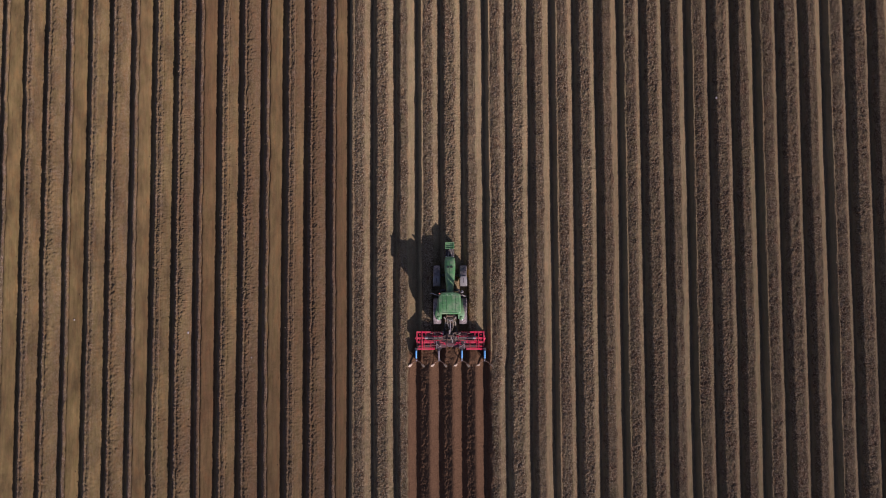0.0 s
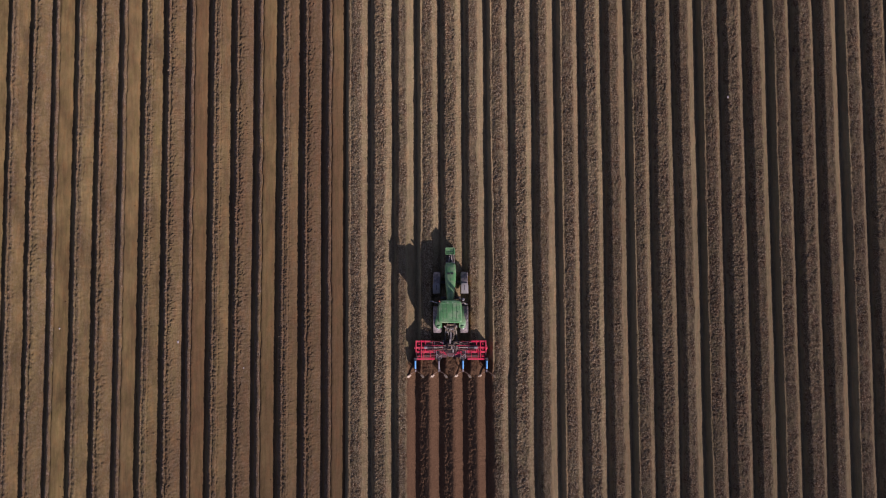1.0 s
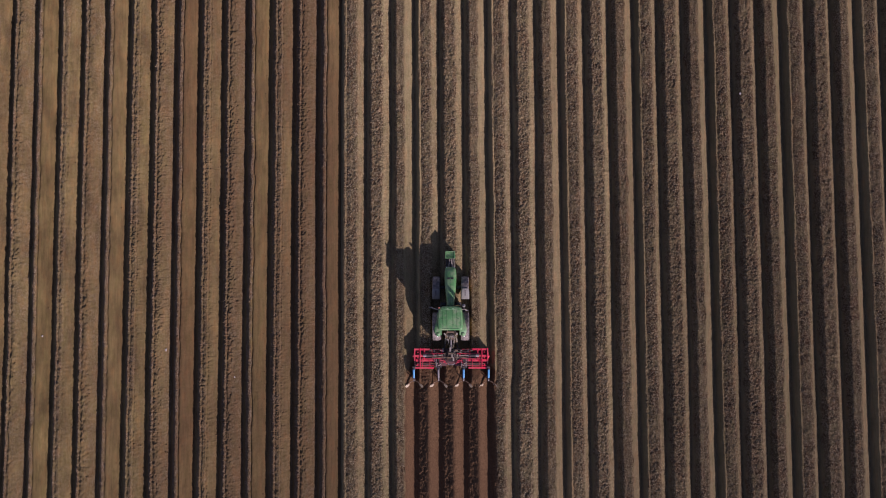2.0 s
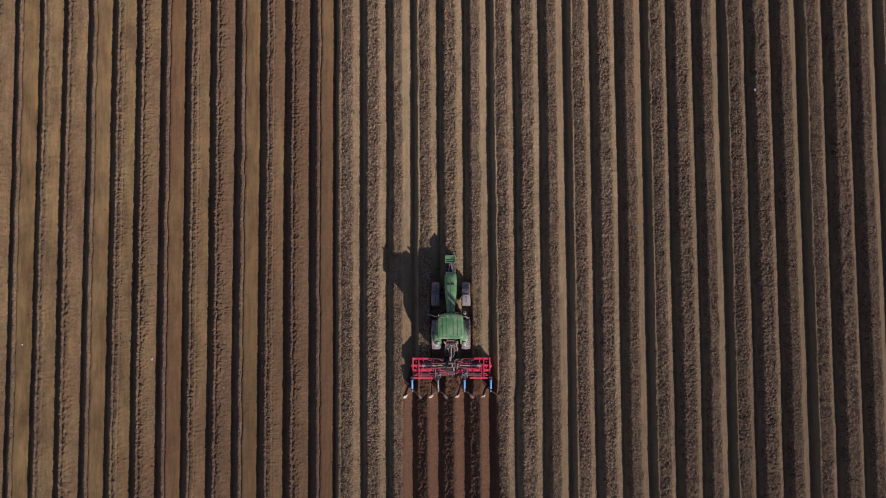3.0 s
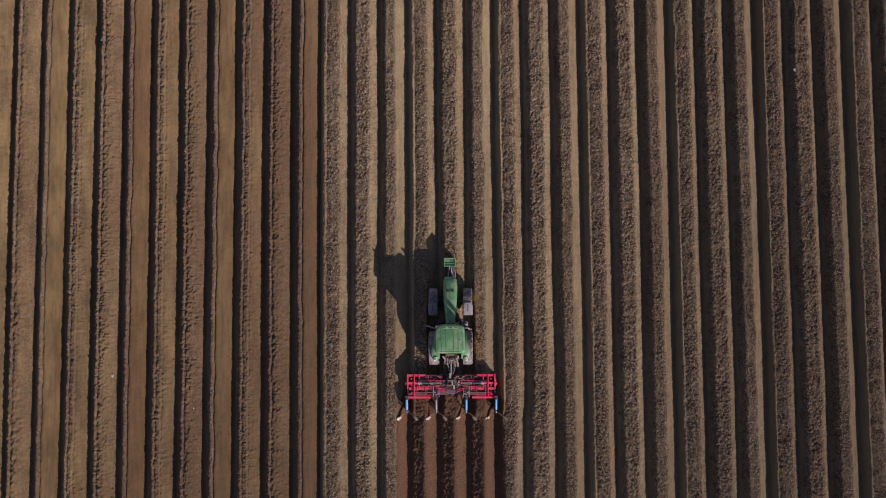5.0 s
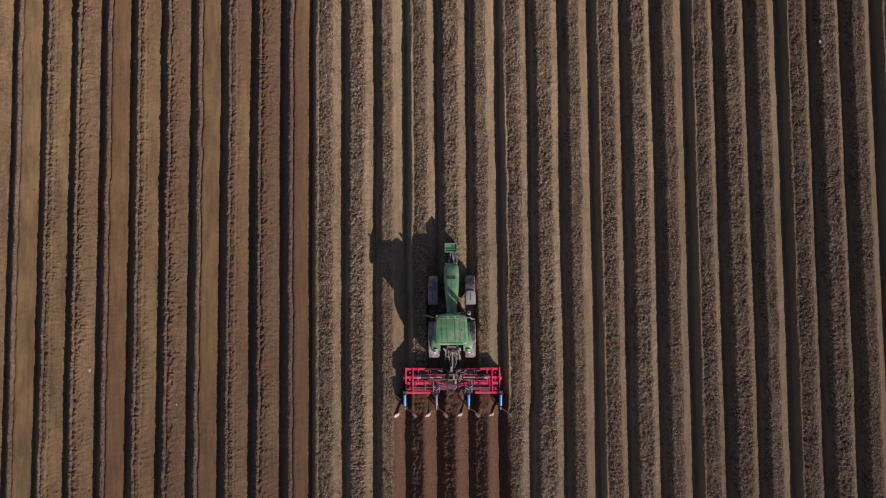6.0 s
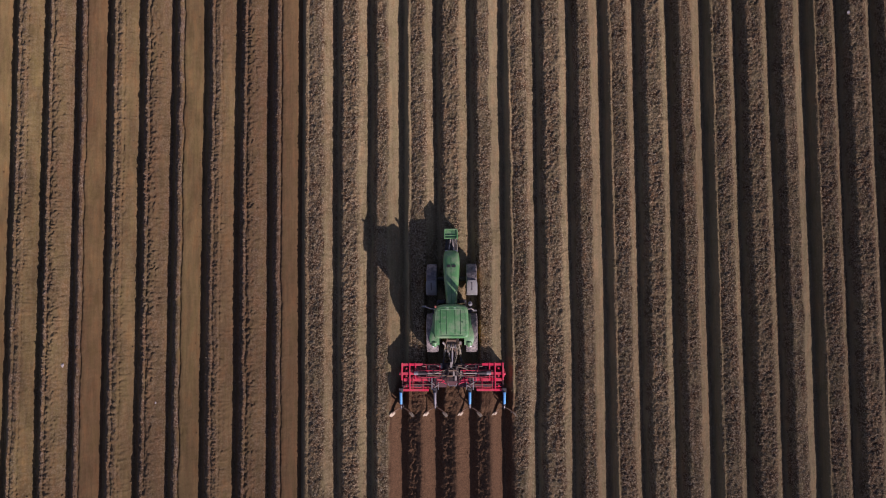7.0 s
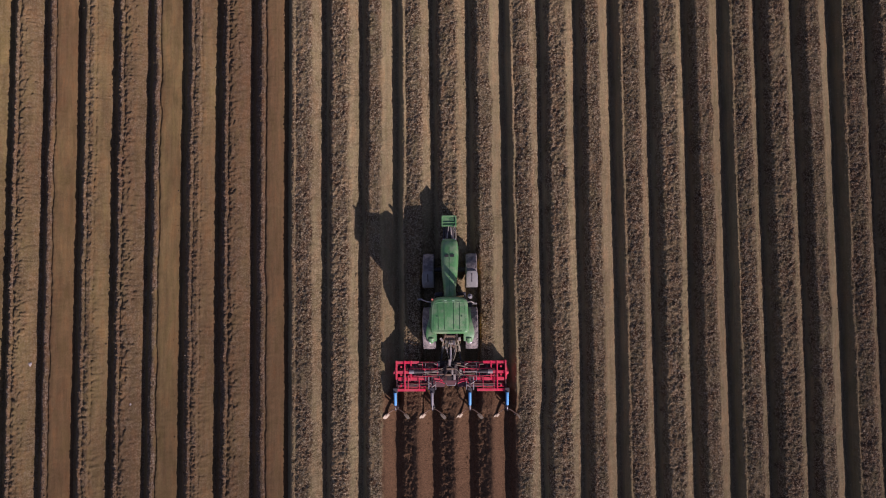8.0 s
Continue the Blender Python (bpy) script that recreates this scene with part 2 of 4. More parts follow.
def ridge_surface(k, u, y):
    """Height, crumbliness, freshness and depth of tone of ridge k at the share u of its width (0 left furrow, 1 right
    furrow).
    """
    left, right = furrow_x(k - 1, y), furrow_x(k, y)
    x = left + (right - left) * u
    west, sort = k <= WEST_END, k % 3
    D = 0.57 + 0.04 * vnoise(y / 9.0, y * 0 + k * 2.3, 9)
    px, pz, shoulder, loose_end = PROFILES["west" if west else "east", sort]
    own = hashed(np.array([k]), np.array([7]), 51)[0]
    shift = 0.03 * vnoise(y * 1.1, y * 0 + k * 1.9, 23) + 0.012 * vnoise(y * 6, y * 0 + k * 1.3, 24)
    h = np.interp(np.clip(u + shift * np.sin(np.pi * np.clip(u, 0, 1)) ** 2, 0, 1), px, pz) * D
    lip = 0.0
    if not west and sort == 2:
        # the smeared lip left by a wing stands only here and there
        lip = strip(0.165, 0.215, 0.02, u) * (1.0 if k == WEST_END + 1 else smooth(-0.25, 0.25, vnoise(y * 0.3, y * 0 + k * 1.7, 29)))
        h = h - 0.11 * D * lip
    w = worked(x, y)
    fresh_h = np.interp(u, (0, 0.06, 0.22, 0.38, 0.50, 0.57, 0.62, 0.68, 0.97, 1), (-0.02, 0.0, 0.50, 0.66, 0.88, 1.0, 0.99, 0.88, 0.0, -0.02)) * 0.57
    edge = smooth(0, 0.07, u) * (1 - smooth(0.93, 1, u))
    uw = u + 0.035 * vnoise(y * 2.5, y * 0 + k, 41) + 0.02 * vnoise(y * 7, y * 0 + k, 42)
    end = loose_end + 0.05 * (own - 0.5) + 0.03 * vnoise(y * 0.5, y * 0 + k, 44)
    ledge = strip(0.14 if west else 0.10, shoulder, 0.025, uw)
    loose = strip(shoulder, end, 0.03, uw)
    flank = smooth(end - 0.03, end + 0.03, uw)
    # how rough each strip is: shoulder, loose middle, sunny flank
    r_ledge, r_loose, r_flank = {("west", 0): (0.75, 0.34, 0.4), ("west", 1): (0.8, 0.35, 0.06), ("west", 2): (0.65, 0.48, 0.2),
                                 ("east", 0): (0.9, 1.05, 0.38 + 0.2 * own), ("east", 1): (0.9, 1.0, 0.26), ("east", 2): (0.22, 1.1, 0.42 + 0.2 * own)}["west" if west else "east", sort]
    r_loose = r_loose * (0.92 + 0.22 * vnoise(x * 1.3, y * 0.9, 27))
    rough = (r_ledge * ledge + 0.7 * lip + r_loose * loose + r_flank * flank) * (1 - 0.6 * w) + w * (1.5 * strip(0.10, 0.48, 0.05, uw) + 0.25)
    clod = 0.036 * lumps(x * 1.15, y, 0.19, 61) + 0.018 * lumps(x, y, 0.09, 71) - 0.015 + 0.016 * vnoise(x * 33, y * 24, 18)
    if west and sort == 2:
        clod = 0.6 * clod + 0.065 * loose * lumps(x * 0.7, y * 1.1, 0.25, 81)
    fold = np.abs(vnoise(x * 5.5 + 0.9 * vnoise(x * 2, y * 2.6, 19), y * 6.5, 14)) - 0.3
    fold = fold * (0.55 + 0.45 * smooth(-0.2, 0.5, vnoise(x * 0.8, y * 0.6, 20)))
    wavy = (0.105 if west else 0.06) * fold * {0: 1.0, 1: 0.2, 2: 0.75 if west else 0.4}[sort] + 0.03 * vnoise(x * 11, y * 9.5, 16) * {0: 1.0, 1: 0.3, 2: 0.6}[sort] + 0.03 * vnoise(x * 2.3, y * 1.7, 13) * rough
    wavy = wavy * (1 - 0.5 * w) * (1 - 0.8 * smooth(0.84, 0.97, u))
    h = h * (1 - w) + fresh_h * w
    h = h + edge * (rough * clod + wavy)
    # the tractor's tyres press the ridge sides flat
    tyre = (1 - smooth(0.30, 0.44, np.abs(np.abs(x) - 0.97))) * (1 - smooth(3.9, 4.35, y)) * smooth(-2.6, -1.6, y)
    h = h * (1 - tyre) + np.minimum(h, 0.03 + 0.02 * vnoise(x * 9, y * 9, 15)) * tyre
    crumb = np.clip(rough * (0.85 + 0.35 * vnoise(x * 3, y * 3, 17)) + 0.25 * (1 - edge), 0, 1)
    # brown passes darken towards the tractor; grey ones rightwards, shade put into their colour
    deep_tone = 0.12 + 0.5 * smooth(-16, -9, np.float64(k)) if west else 0.25 + 0.75 * smooth(2, 13, np.float64(k))
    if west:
        deep_tone = deep_tone + (0.05, 0.0, -0.15)[sort]
    deep_tone = np.clip(deep_tone * (0.8 + 0.5 * own) + 0.25 * vnoise(x * 0.7, y * 0.22, 47), 0, 1)
    return x, h, crumb, np.clip(w + turned(x, y), 0, 1), deep_tone


def grid_mesh(name, x, y, z, attributes):
    rows, cols = x.shape
    me = bpy.data.meshes.new(name)
    me.vertices.add(rows * cols)
    me.vertices.foreach_set("co", np.stack((x, y, z), -1).astype(np.float32).ravel())
    i = np.arange(rows * cols).reshape(rows, cols)
    quads = np.stack((i[:-1, :-1], i[:-1, 1:], i[1:, 1:], i[1:, :-1]), -1).reshape(-1, 4)
    me.loops.add(quads.size)
    me.loops.foreach_set("vertex_index", quads.ravel())
    me.polygons.add(len(quads))
    me.polygons.foreach_set("loop_start", np.arange(0, quads.size, 4))
    me.polygons.foreach_set("use_smooth", np.ones(len(quads), bool))
    me.update(calc_edges=True)
    for key, value in attributes.items():
        me.attributes.new(key, "FLOAT", "POINT").data.foreach_set("value", value.astype(np.float32).ravel())
    return me


def steps(a, b, fine, growth, out_a, out_b):
    """Distances along the rows: even between a and b, wider and wider beyond."""
    mid = list(np.arange(a, b, fine))
    lo, hi, d = [a], [b], fine
    while lo[-1] > out_a:
        d *= growth
        lo.append(lo[-1] - d)
    d = fine
    while hi[-1] < out_b:
        d *= growth
        hi.append(hi[-1] + d)
    return np.array(lo[:0:-1] + mid + hi)


gx = steps(-60, 60, 6, 1.35, -3000, 3000)
gy = steps(-60, 60, 6, 1.35, -3000, 3000)
GX, GY = np.meshgrid(gx, gy)
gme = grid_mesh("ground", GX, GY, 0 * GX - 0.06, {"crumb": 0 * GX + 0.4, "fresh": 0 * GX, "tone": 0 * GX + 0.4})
gme.materials.append(SOIL_EAST)
ground = tagged(new("ground", gme), "bare brown tilled soil of a wide level field", "field", kind="structure")

for k in range(-44, 45):
    if -13 <= k <= 13:
        # finest where the low end of the flight sees it
        yy = np.concatenate((steps(-6.8, 17.4, 0.043, 1.0, -6.8, 17.4), steps(17.45, Y_FINE[1], 0.06, 1.15, 17.45, 140)))
        yy = np.concatenate((steps(Y_FINE[0], -6.85, 0.06, 1.15, -110, -6.85), yy))
        inner, outer = 27, 11
    elif -24 <= k <= 22:
        yy, inner, outer = steps(*Y_FINE, 0.075, 1.15, -110, 140), 18, 9
    else:
        yy, inner, outer = np.linspace(-110, 140, 60), 5, 7
    uu = np.concatenate((np.linspace(0, 0.15, 5)[:-1], np.linspace(0.15, 0.70, inner), np.linspace(0.70, 1, outer - 3)[1:]))
    U, Y = np.meshgrid(uu, yy)
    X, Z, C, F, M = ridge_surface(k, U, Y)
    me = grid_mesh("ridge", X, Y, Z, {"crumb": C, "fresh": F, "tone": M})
    me.materials.append(SOIL_WEST if k <= WEST_END else SOIL_EAST)
    ridge = new("ridge", me)
    ridge.parent = ground


def clod_field(name, count, seed, spots):
    """Loose clods: small broken lumps, joined; spots gives (x, y, z, size) for each."""
    rng = np.random.default_rng(seed)
    v0 = np.array([(1, 0, 0), (-1, 0, 0), (0, 1, 0), (0, -1, 0), (0, 0, 1), (0, 0, -1)], float)
    f0 = np.array([(0, 2, 4), (2, 1, 4), (1, 3, 4), (3, 0, 4), (2, 0, 5), (1, 2, 5), (3, 1, 5), (0, 3, 5)])
    x, y, z, s, fresh = spots(rng, count)
    n = len(x)
    turn = rng.normal(size=(n, 3, 3))
    turn = np.linalg.qr(turn)[0]
    turn *= np.sign(np.linalg.det(turn))[:, None, None]
    v = (v0[None] * rng.uniform(0.7, 1.3, (n, 6, 1))) @ turn * s[:, None, None]
    v += np.stack((x, y, z), -1)[:, None]
    f = f0[None] + 6 * np.arange(n)[:, None, None]
    me = bpy.data.meshes.new(name)
    me.vertices.add(6 * n)
    me.vertices.foreach_set("co", v.astype(np.float32).ravel())
    me.loops.add(f.size)
    me.loops.foreach_set("vertex_index", f.ravel())
    me.polygons.add(8 * n)
    me.polygons.foreach_set("loop_start", np.arange(0, f.size, 3))
    me.polygons.foreach_set("use_smooth", np.zeros(8 * n, bool))
    me.update(calc_edges=True)
    me.attributes.new("crumb", "FLOAT", "POINT").data.foreach_set("value", np.repeat(rng.uniform(0.2, 0.9, n), 6).astype(np.float32))
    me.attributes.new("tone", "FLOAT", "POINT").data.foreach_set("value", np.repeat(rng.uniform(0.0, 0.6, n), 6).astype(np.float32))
    me.attributes.new("fresh", "FLOAT", "POINT").data.foreach_set("value", np.repeat(fresh, 6).astype(np.float32))
    return me


def clod_spots(ks, big, low_share):
    """Clods bedded in the shoulder and the loose middle of each ridge, lumps hanging over its edges, and a few rolled down into its furrows."""
    def spots(rng, count):
        k = rng.integers(ks[0], ks[1] + 1, count)
        y = rng.uniform(*Y_FINE, count)
        share, sort = rng.random(count), rng.random(count)
        out = [np.empty(0)] * 5
        for q in range(ks[0], ks[1] + 1):
            m = k == q
            shoulder, end = PROFILES["west" if q <= WEST_END else "east", q % 3][2:]
            lo = 0.19 if q <= WEST_END else 0.16
            hi = shoulder if q <= WEST_END and q % 3 != 2 else end
            low, edge = sort[m] < low_share, sort[m] > 0.80
            u = lo + (hi - lo) * share[m]
            u = np.where(low, np.where(share[m] < 0.5, 0.04 + 0.22 * share[m], 0.84 + 0.13 * share[m]), u)
            right = share[m] < (0.08 if q % 3 == 1 or q <= WEST_END else 0.45)
            u = np.where(edge, np.where(right, 0.85 + 0.11 * sort[m] * rng.random(m.sum()), lo - 0.02 + 0.06 * rng.random(m.sum())), u)
            x, h, _, w, _ = ridge_surface(q, u, y[m])
            s = 0.012 + big * rng.random(m.sum()) ** 1.8 * np.where(edge, 1.25, 1.0)
            lift = np.where(edge, 0.45, 0.02) * s
            tyre = (np.abs(np.abs(x) - 0.97) < 0.40) & (y[m] < 5.2) & (y[m] > -2.0)
            ok = ~tyre & ((w < 0.5) | (rng.random(m.sum()) < 0.25))
            for i, a in enumerate((x, y[m], h + lift, s, w)):
                out[i] = np.concatenate((out[i], a[ok]))
        return out
    return spots


for mat, ks, n, big, low_share, label in ((SOIL_EAST, (WEST_END + 1, 22), 70000, 0.034, 0.10, "loose grey-brown soil clods along the ridge tops"),
                                          (SOIL_WEST, (-23, WEST_END), 22000, 0.036, 0.12, "small brown soil clods along the ridge edges")):
    me = clod_field("soil_clods", n, 3 + n, clod_spots(ks, big, low_share))
    me.materials.append(mat)
    tagged(new("soil_clods", me), label, "soil clods", kind="stuff")


# ---- building helpers ----
def part(name, bm, material, parent, label="", bevel=0.0, smooth_faces=False, at=None):
    """Link a bmesh as one mesh object under a thing or a part."""
    if bevel:
        bmesh.ops.bevel(bm, geom=bm.edges[:], offset=bevel, segments=2, profile=0.6, affect="EDGES", clamp_overlap=True)
    me = bpy.data.meshes.new(name)
    bmesh.ops.recalc_face_normals(bm, faces=bm.faces[:])
    bm.to_mesh(me)
    bm.free()
    me.materials.append(material)
    if smooth_faces:
        me.polygons.foreach_set("use_smooth", np.ones(len(me.polygons), bool))
        me.set_sharp_from_angle(angle=radians(40))
    ob = new(name, me)
    ob.parent = parent
    if at is not None:
        ob.matrix_basis = at
    if label:
        tagged(ob, label)
    return ob


def add_box(bm, x0, x1, y0, y1, z0, z1):
    v = [bm.verts.new((x, y, z)) for x in (x0, x1) for y in (y0, y1) for z in (z0, z1)]
    for f in ((0, 1, 3, 2), (4, 6, 7, 5), (0, 4, 5, 1), (2, 3, 7, 6), (0, 2, 6, 4), (1, 5, 7, 3)):
        bm.faces.new([v[i] for i in f])
    return bm


def box(*a):
    return add_box(bmesh.new(), *a)


def add_bar(bm, a, b, width, height=None):
    """A rectangular bar from a to b."""
    a, b = Vector(a), Vector(b)
    m = Matrix.Translation((a + b) / 2) @ (b - a).to_track_quat("Y", "Z").to_matrix().to_4x4()
    n = len(bm.verts)
    add_box(bm, -width / 2, width / 2, -(b - a).length / 2, (b - a).length / 2, -(height or width) / 2, (height or width) / 2)
    bm.verts.ensure_lookup_table()
    bmesh.ops.transform(bm, matrix=m, verts=bm.verts[n:])
    return bm


def bar(a, b, width, height=None):
    return add_bar(bmesh.new(), a, b, width, height)


def add_tube(bm, points, radius, sides=10):
    """A round bar or hose through the points; radius may be one number or one per point."""
    points = [Vector(p) for p in points]
    rings = []
    for i, p in enumerate(points):
        d = (points[min(i + 1, len(points) - 1)] - points[max(i - 1, 0)]).normalized()
        side = d.cross((0, 0, 1) if abs(d.z) < 0.9 else (1, 0, 0)).normalized()
        up = side.cross(d)
        r = radius[i] if isinstance(radius, (list, tuple)) else radius
        rings.append([bm.verts.new(p + r * (math.cos(a) * side + math.sin(a) * up)) for a in (2 * math.pi * j / sides for j in range(sides))])
    for a, b in zip(rings, rings[1:]):
        for j in range(sides):
            bm.faces.new((a[j], a[(j + 1) % sides], b[(j + 1) % sides], b[j]))
    bm.faces.new(rings[0])
    bm.faces.new(rings[-1])
    return bm


def tube(points, radius, sides=10):
    return add_tube(bmesh.new(), points, radius, sides)


def arc_points(a, b, sag, n=9, side=0.0):
    """Points of a hose that hangs between a and b."""
    a, b = Vector(a), Vector(b)
    return [a.lerp(b, i / n) + Vector((side, 0, -sag)) * 4 * (i / n) * (1 - i / n) for i in range(n + 1)]


def add_turned(bm, profile, sides):
    """Turn a profile of (axis position, radius) about the x axis; open ends are closed when the radius is 0."""
    rings = []
    for x, r in profile:
        rings.append([bm.verts.new((x, r * math.cos(2 * math.pi * j / sides), r * math.sin(2 * math.pi * j / sides))) for j in range(sides)])
    for a, b in zip(rings, rings[1:]):
        for j in range(sides):
            bm.faces.new((a[j], a[(j + 1) % sides], b[(j + 1) % sides], b[j]))
    return bm


def loft(sections):
    """A skin over closed rings of points of equal number, with caps."""
    bm = bmesh.new()
    rings = [[bm.verts.new(p) for p in ring] for ring in sections]
    n = len(rings[0])
    for a, b in zip(rings, rings[1:]):
        for j in range(n):
            bm.faces.new((a[j], a[(j + 1) % n], b[(j + 1) % n], b[j]))
    bm.faces.new(rings[0][::-1])
    bm.faces.new(rings[-1])
    return bm


def rounded_section(y, half, z0, z1, power=3.2, n=28):
    ring = []
    for i in range(n):
        a = 2 * math.pi * i / n
        c, s = math.cos(a), math.sin(a)
        ring.append((half * math.copysign(abs(c) ** (2 / power), c), y, (z0 + z1) / 2 + (z1 - z0) / 2 * math.copysign(abs(s) ** (2 / power), s)))
    return ring


# ---- tractor ----
tractor = tagged(new("tractor"), "green farm tractor with dusty black tyres, working on tilled ridges", "tractor")
TB = Matrix.Translation((0, 1.5, 0))
tractor.matrix_basis = TB


def tpart(name, bm, material, parent=tractor, label="", **kw):
    """A part given in field coordinates, hung under the tractor."""
    if parent is tractor:
        bmesh.ops.transform(bm, matrix=TB.inverted(), verts=bm.verts[:])
    return part(name, bm, material, parent, label, **kw)


def wheel(name, x, y, radius, width, lugs, side):
    """A farm wheel about its own axis: tyre with chevron lugs, rim and hub."""
    bm = bmesh.new()
    w, r = width / 2, radius
    add_turned(bm, [(-w * 0.72, r * 0.60), (-w * 0.95, r * 0.72), (-w, r * 0.82), (-w * 0.97, r * 0.90), (-w * 0.86, r * 0.955), (-w * 0.45, r * 0.984), (w * 0.45, r * 0.984), (w * 0.86, r * 0.955), (w * 0.97, r * 0.90), (w, r * 0.82), (w * 0.95, r * 0.72), (w * 0.72, r * 0.60), (-w * 0.72, r * 0.60)], 48)
    tyre = part(name, bm, RUBBER, tractor, "dusty black lugged tyre", smooth_faces=True, at=Matrix.Translation((x, y - 1.5, radius + 0.01)))
    for s in (-1, 1):
        # one chevron bar, then turned round the tyre
        bm = bmesh.new()
        pts = []
        for xx, a in ((0.03 * s, 0.0), (s * w * 0.93, 2 * math.pi * 0.9 / lugs)):
            for da in (-0.035, 0.035):
                for rr in (0.93, 1.0 if abs(xx) < w * 0.5 else 0.98):
                    pts.append((xx, rr * r * math.sin(a + da), rr * r * math.cos(a + da)))
        v = [bm.verts.new(q) for q in pts]
        for f in ((0, 1, 3, 2), (4, 6, 7, 5), (0, 4, 5, 1), (2, 3, 7, 6), (0, 2, 6, 4), (1, 5, 7, 3)):
            bm.faces.new([v[j] for j in f])
        first = part("lug", bm, RUBBER, tyre, bevel=0.006)
        for i in range(lugs):
            lug = first if i == 0 else new("lug", first.data)
            lug.parent = tyre
            lug.matrix_basis = Matrix.Rotation(-2 * math.pi * (i + (0.5 if s > 0 else 0)) / lugs, 4, "X")
    o = side
    bm = add_turned(bmesh.new(), [(-o * w * 0.6, 0.01), (-o * w * 0.6, r * 0.55), (-o * w * 0.74, r * 0.62), (o * w * 0.74, r * 0.62), (o * w * 0.66, r * 0.57), (o * w * 0.30, r * 0.52), (o * w * 0.16, r * 0.34), (o * w * 0.22, 0.01)], 40)
    part("rim", bm, YELLOW, tyre, "yellow painted rim", smooth_faces=True)
    bm = add_turned(bmesh.new(), [(o * w * 0.15, r * 0.27), (o * w * 0.45, r * 0.26), (o * w * 0.50, r * 0.20), (o * w * 0.85, r * 0.16), (o * w * 0.9, 0.01)], 24)
    part("hub", bm, YELLOW, tyre, smooth_faces=True)
    for i in range(8):
        a = 2 * math.pi * i / 8
        part("wheel_nut", tube([(o * w * 0.16, r * 0.40 * math.cos(a), r * 0.40 * math.sin(a)), (o * w * 0.30, r * 0.40 * math.cos(a), r * 0.40 * math.sin(a))], r * 0.03, 6), DARK, tyre)
    return tyre


for s in (-1, 1):
    wheel("rear_wheel", s * 0.96, 1.51, 0.97, 0.58, 20, s)
    wheel("front_wheel", s * 0.98, 4.19, 0.76, 0.52, 18, s)

tpart("chassis", loft([rounded_section(y, h, z0, z1, 5) for y, h, z0, z1 in ((0.75, 0.24, 0.65, 1.15), (1.2, 0.34, 0.55, 1.35), (2.9, 0.34, 0.6, 1.3), (3.2, 0.26, 0.6, 1.2), (5.3, 0.24, 0.65, 1.2))]), DARK, label="dark dusty gearbox and engine block", smooth_faces=True)
tpart("rear_axle", tube([(-0.7, 1.51, 0.98), (-0.3, 1.51, 0.98), (0.3, 1.51, 0.98), (0.7, 1.51, 0.98)], [0.13, 0.2, 0.2, 0.13], 14), DARK)
tpart("front_axle", tube([(-0.75, 4.19, 0.77), (0, 4.19, 0.72), (0.75, 4.19, 0.77)], 0.11, 12), DARK)
hood = tpart("hood", loft([rounded_section(y, h, z0, z1, 3.4) for y, h, z0, z1 in ((2.95, 0.25, 1.15, 2.08), (3.4, 0.29, 1.12, 2.05), (3.9, 0.345, 1.1, 2.01), (4.4, 0.385, 1.08, 1.95), (4.85, 0.405, 1.08, 1.88), (5.2, 0.395, 1.1, 1.80), (5.42, 0.365, 1.12, 1.72), (5.53, 0.31, 1.16, 1.62), (5.57, 0.24, 1.22, 1.52))]), GREEN, label="tapered green hood", smooth_faces=True)


def on_hood(name, bm, material, label="", **kw):
    bmesh.ops.transform(bm, matrix=TB.inverted(), verts=bm.verts[:])
    return part(name, bm, material, hood, label, **kw)


on_hood("hood_seam", tube([(0, 5.18, 1.802), (0, 4.85, 1.879), (0, 4.4, 1.949), (0, 3.9, 2.009), (0, 3.4, 2.049), (0, 3.0, 2.077)], 0.012, 6), DARK_GREEN)
for s in (-1, 1):
    on_hood("hood_vent", box(s * 0.035 if s > 0 else -0.215, 0.215 if s > 0 else -0.035, 4.73, 4.84, 1.80, 1.91), BLACK, "black air slot", bevel=0.008)
    on_hood("side_grille", box(s * 0.36 - 0.03, s * 0.36 + 0.03, 4.5, 5.1, 1.2, 1.5), DARK, "black side grille")
    on_hood("headlight", box(s * 0.21 - 0.09, s * 0.21 + 0.09, 5.49, 5.575, 1.36, 1.5), LENS, "clear headlight", bevel=0.015)
on_hood("grille", box(-0.1, 0.1, 5.5, 5.585, 1.2, 1.5), DARK, bevel=0.01)

# cab: roof on pillars, panes between them
roof = tpart("cab_roof", loft([[(x * f, 2.17 + (y - 2.17) * g, z) for x, y in
             ((0.64, 1.37), (0.74, 1.39), (0.81, 1.46), (0.835, 1.60), (0.82, 2.1), (0.795, 2.62), (0.775, 2.75), (0.70, 2.86), (0.56, 2.92), (0.3, 2.96), (-0.3, 2.96), (-0.56, 2.92), (-0.70, 2.86), (-0.775, 2.75), (-0.795, 2.62), (-0.82, 2.1), (-0.835, 1.60), (-0.81, 1.46), (-0.74, 1.39), (-0.64, 1.37))]
             for f, g, z in ((0.93, 0.94, 2.72), (1.0, 1.0, 2.79), (1.0, 1.0, 2.90), (0.975, 0.975, 2.97), (0.93, 0.935, 3.01), (0.86, 0.88, 3.03))]), GREEN, label="green ribbed cab roof", smooth_faces=True)


def on_roof(name, bm, material, label="", **kw):
    bmesh.ops.transform(bm, matrix=TB.inverted(), verts=bm.verts[:])
    return part(name, bm, material, roof, label, **kw)


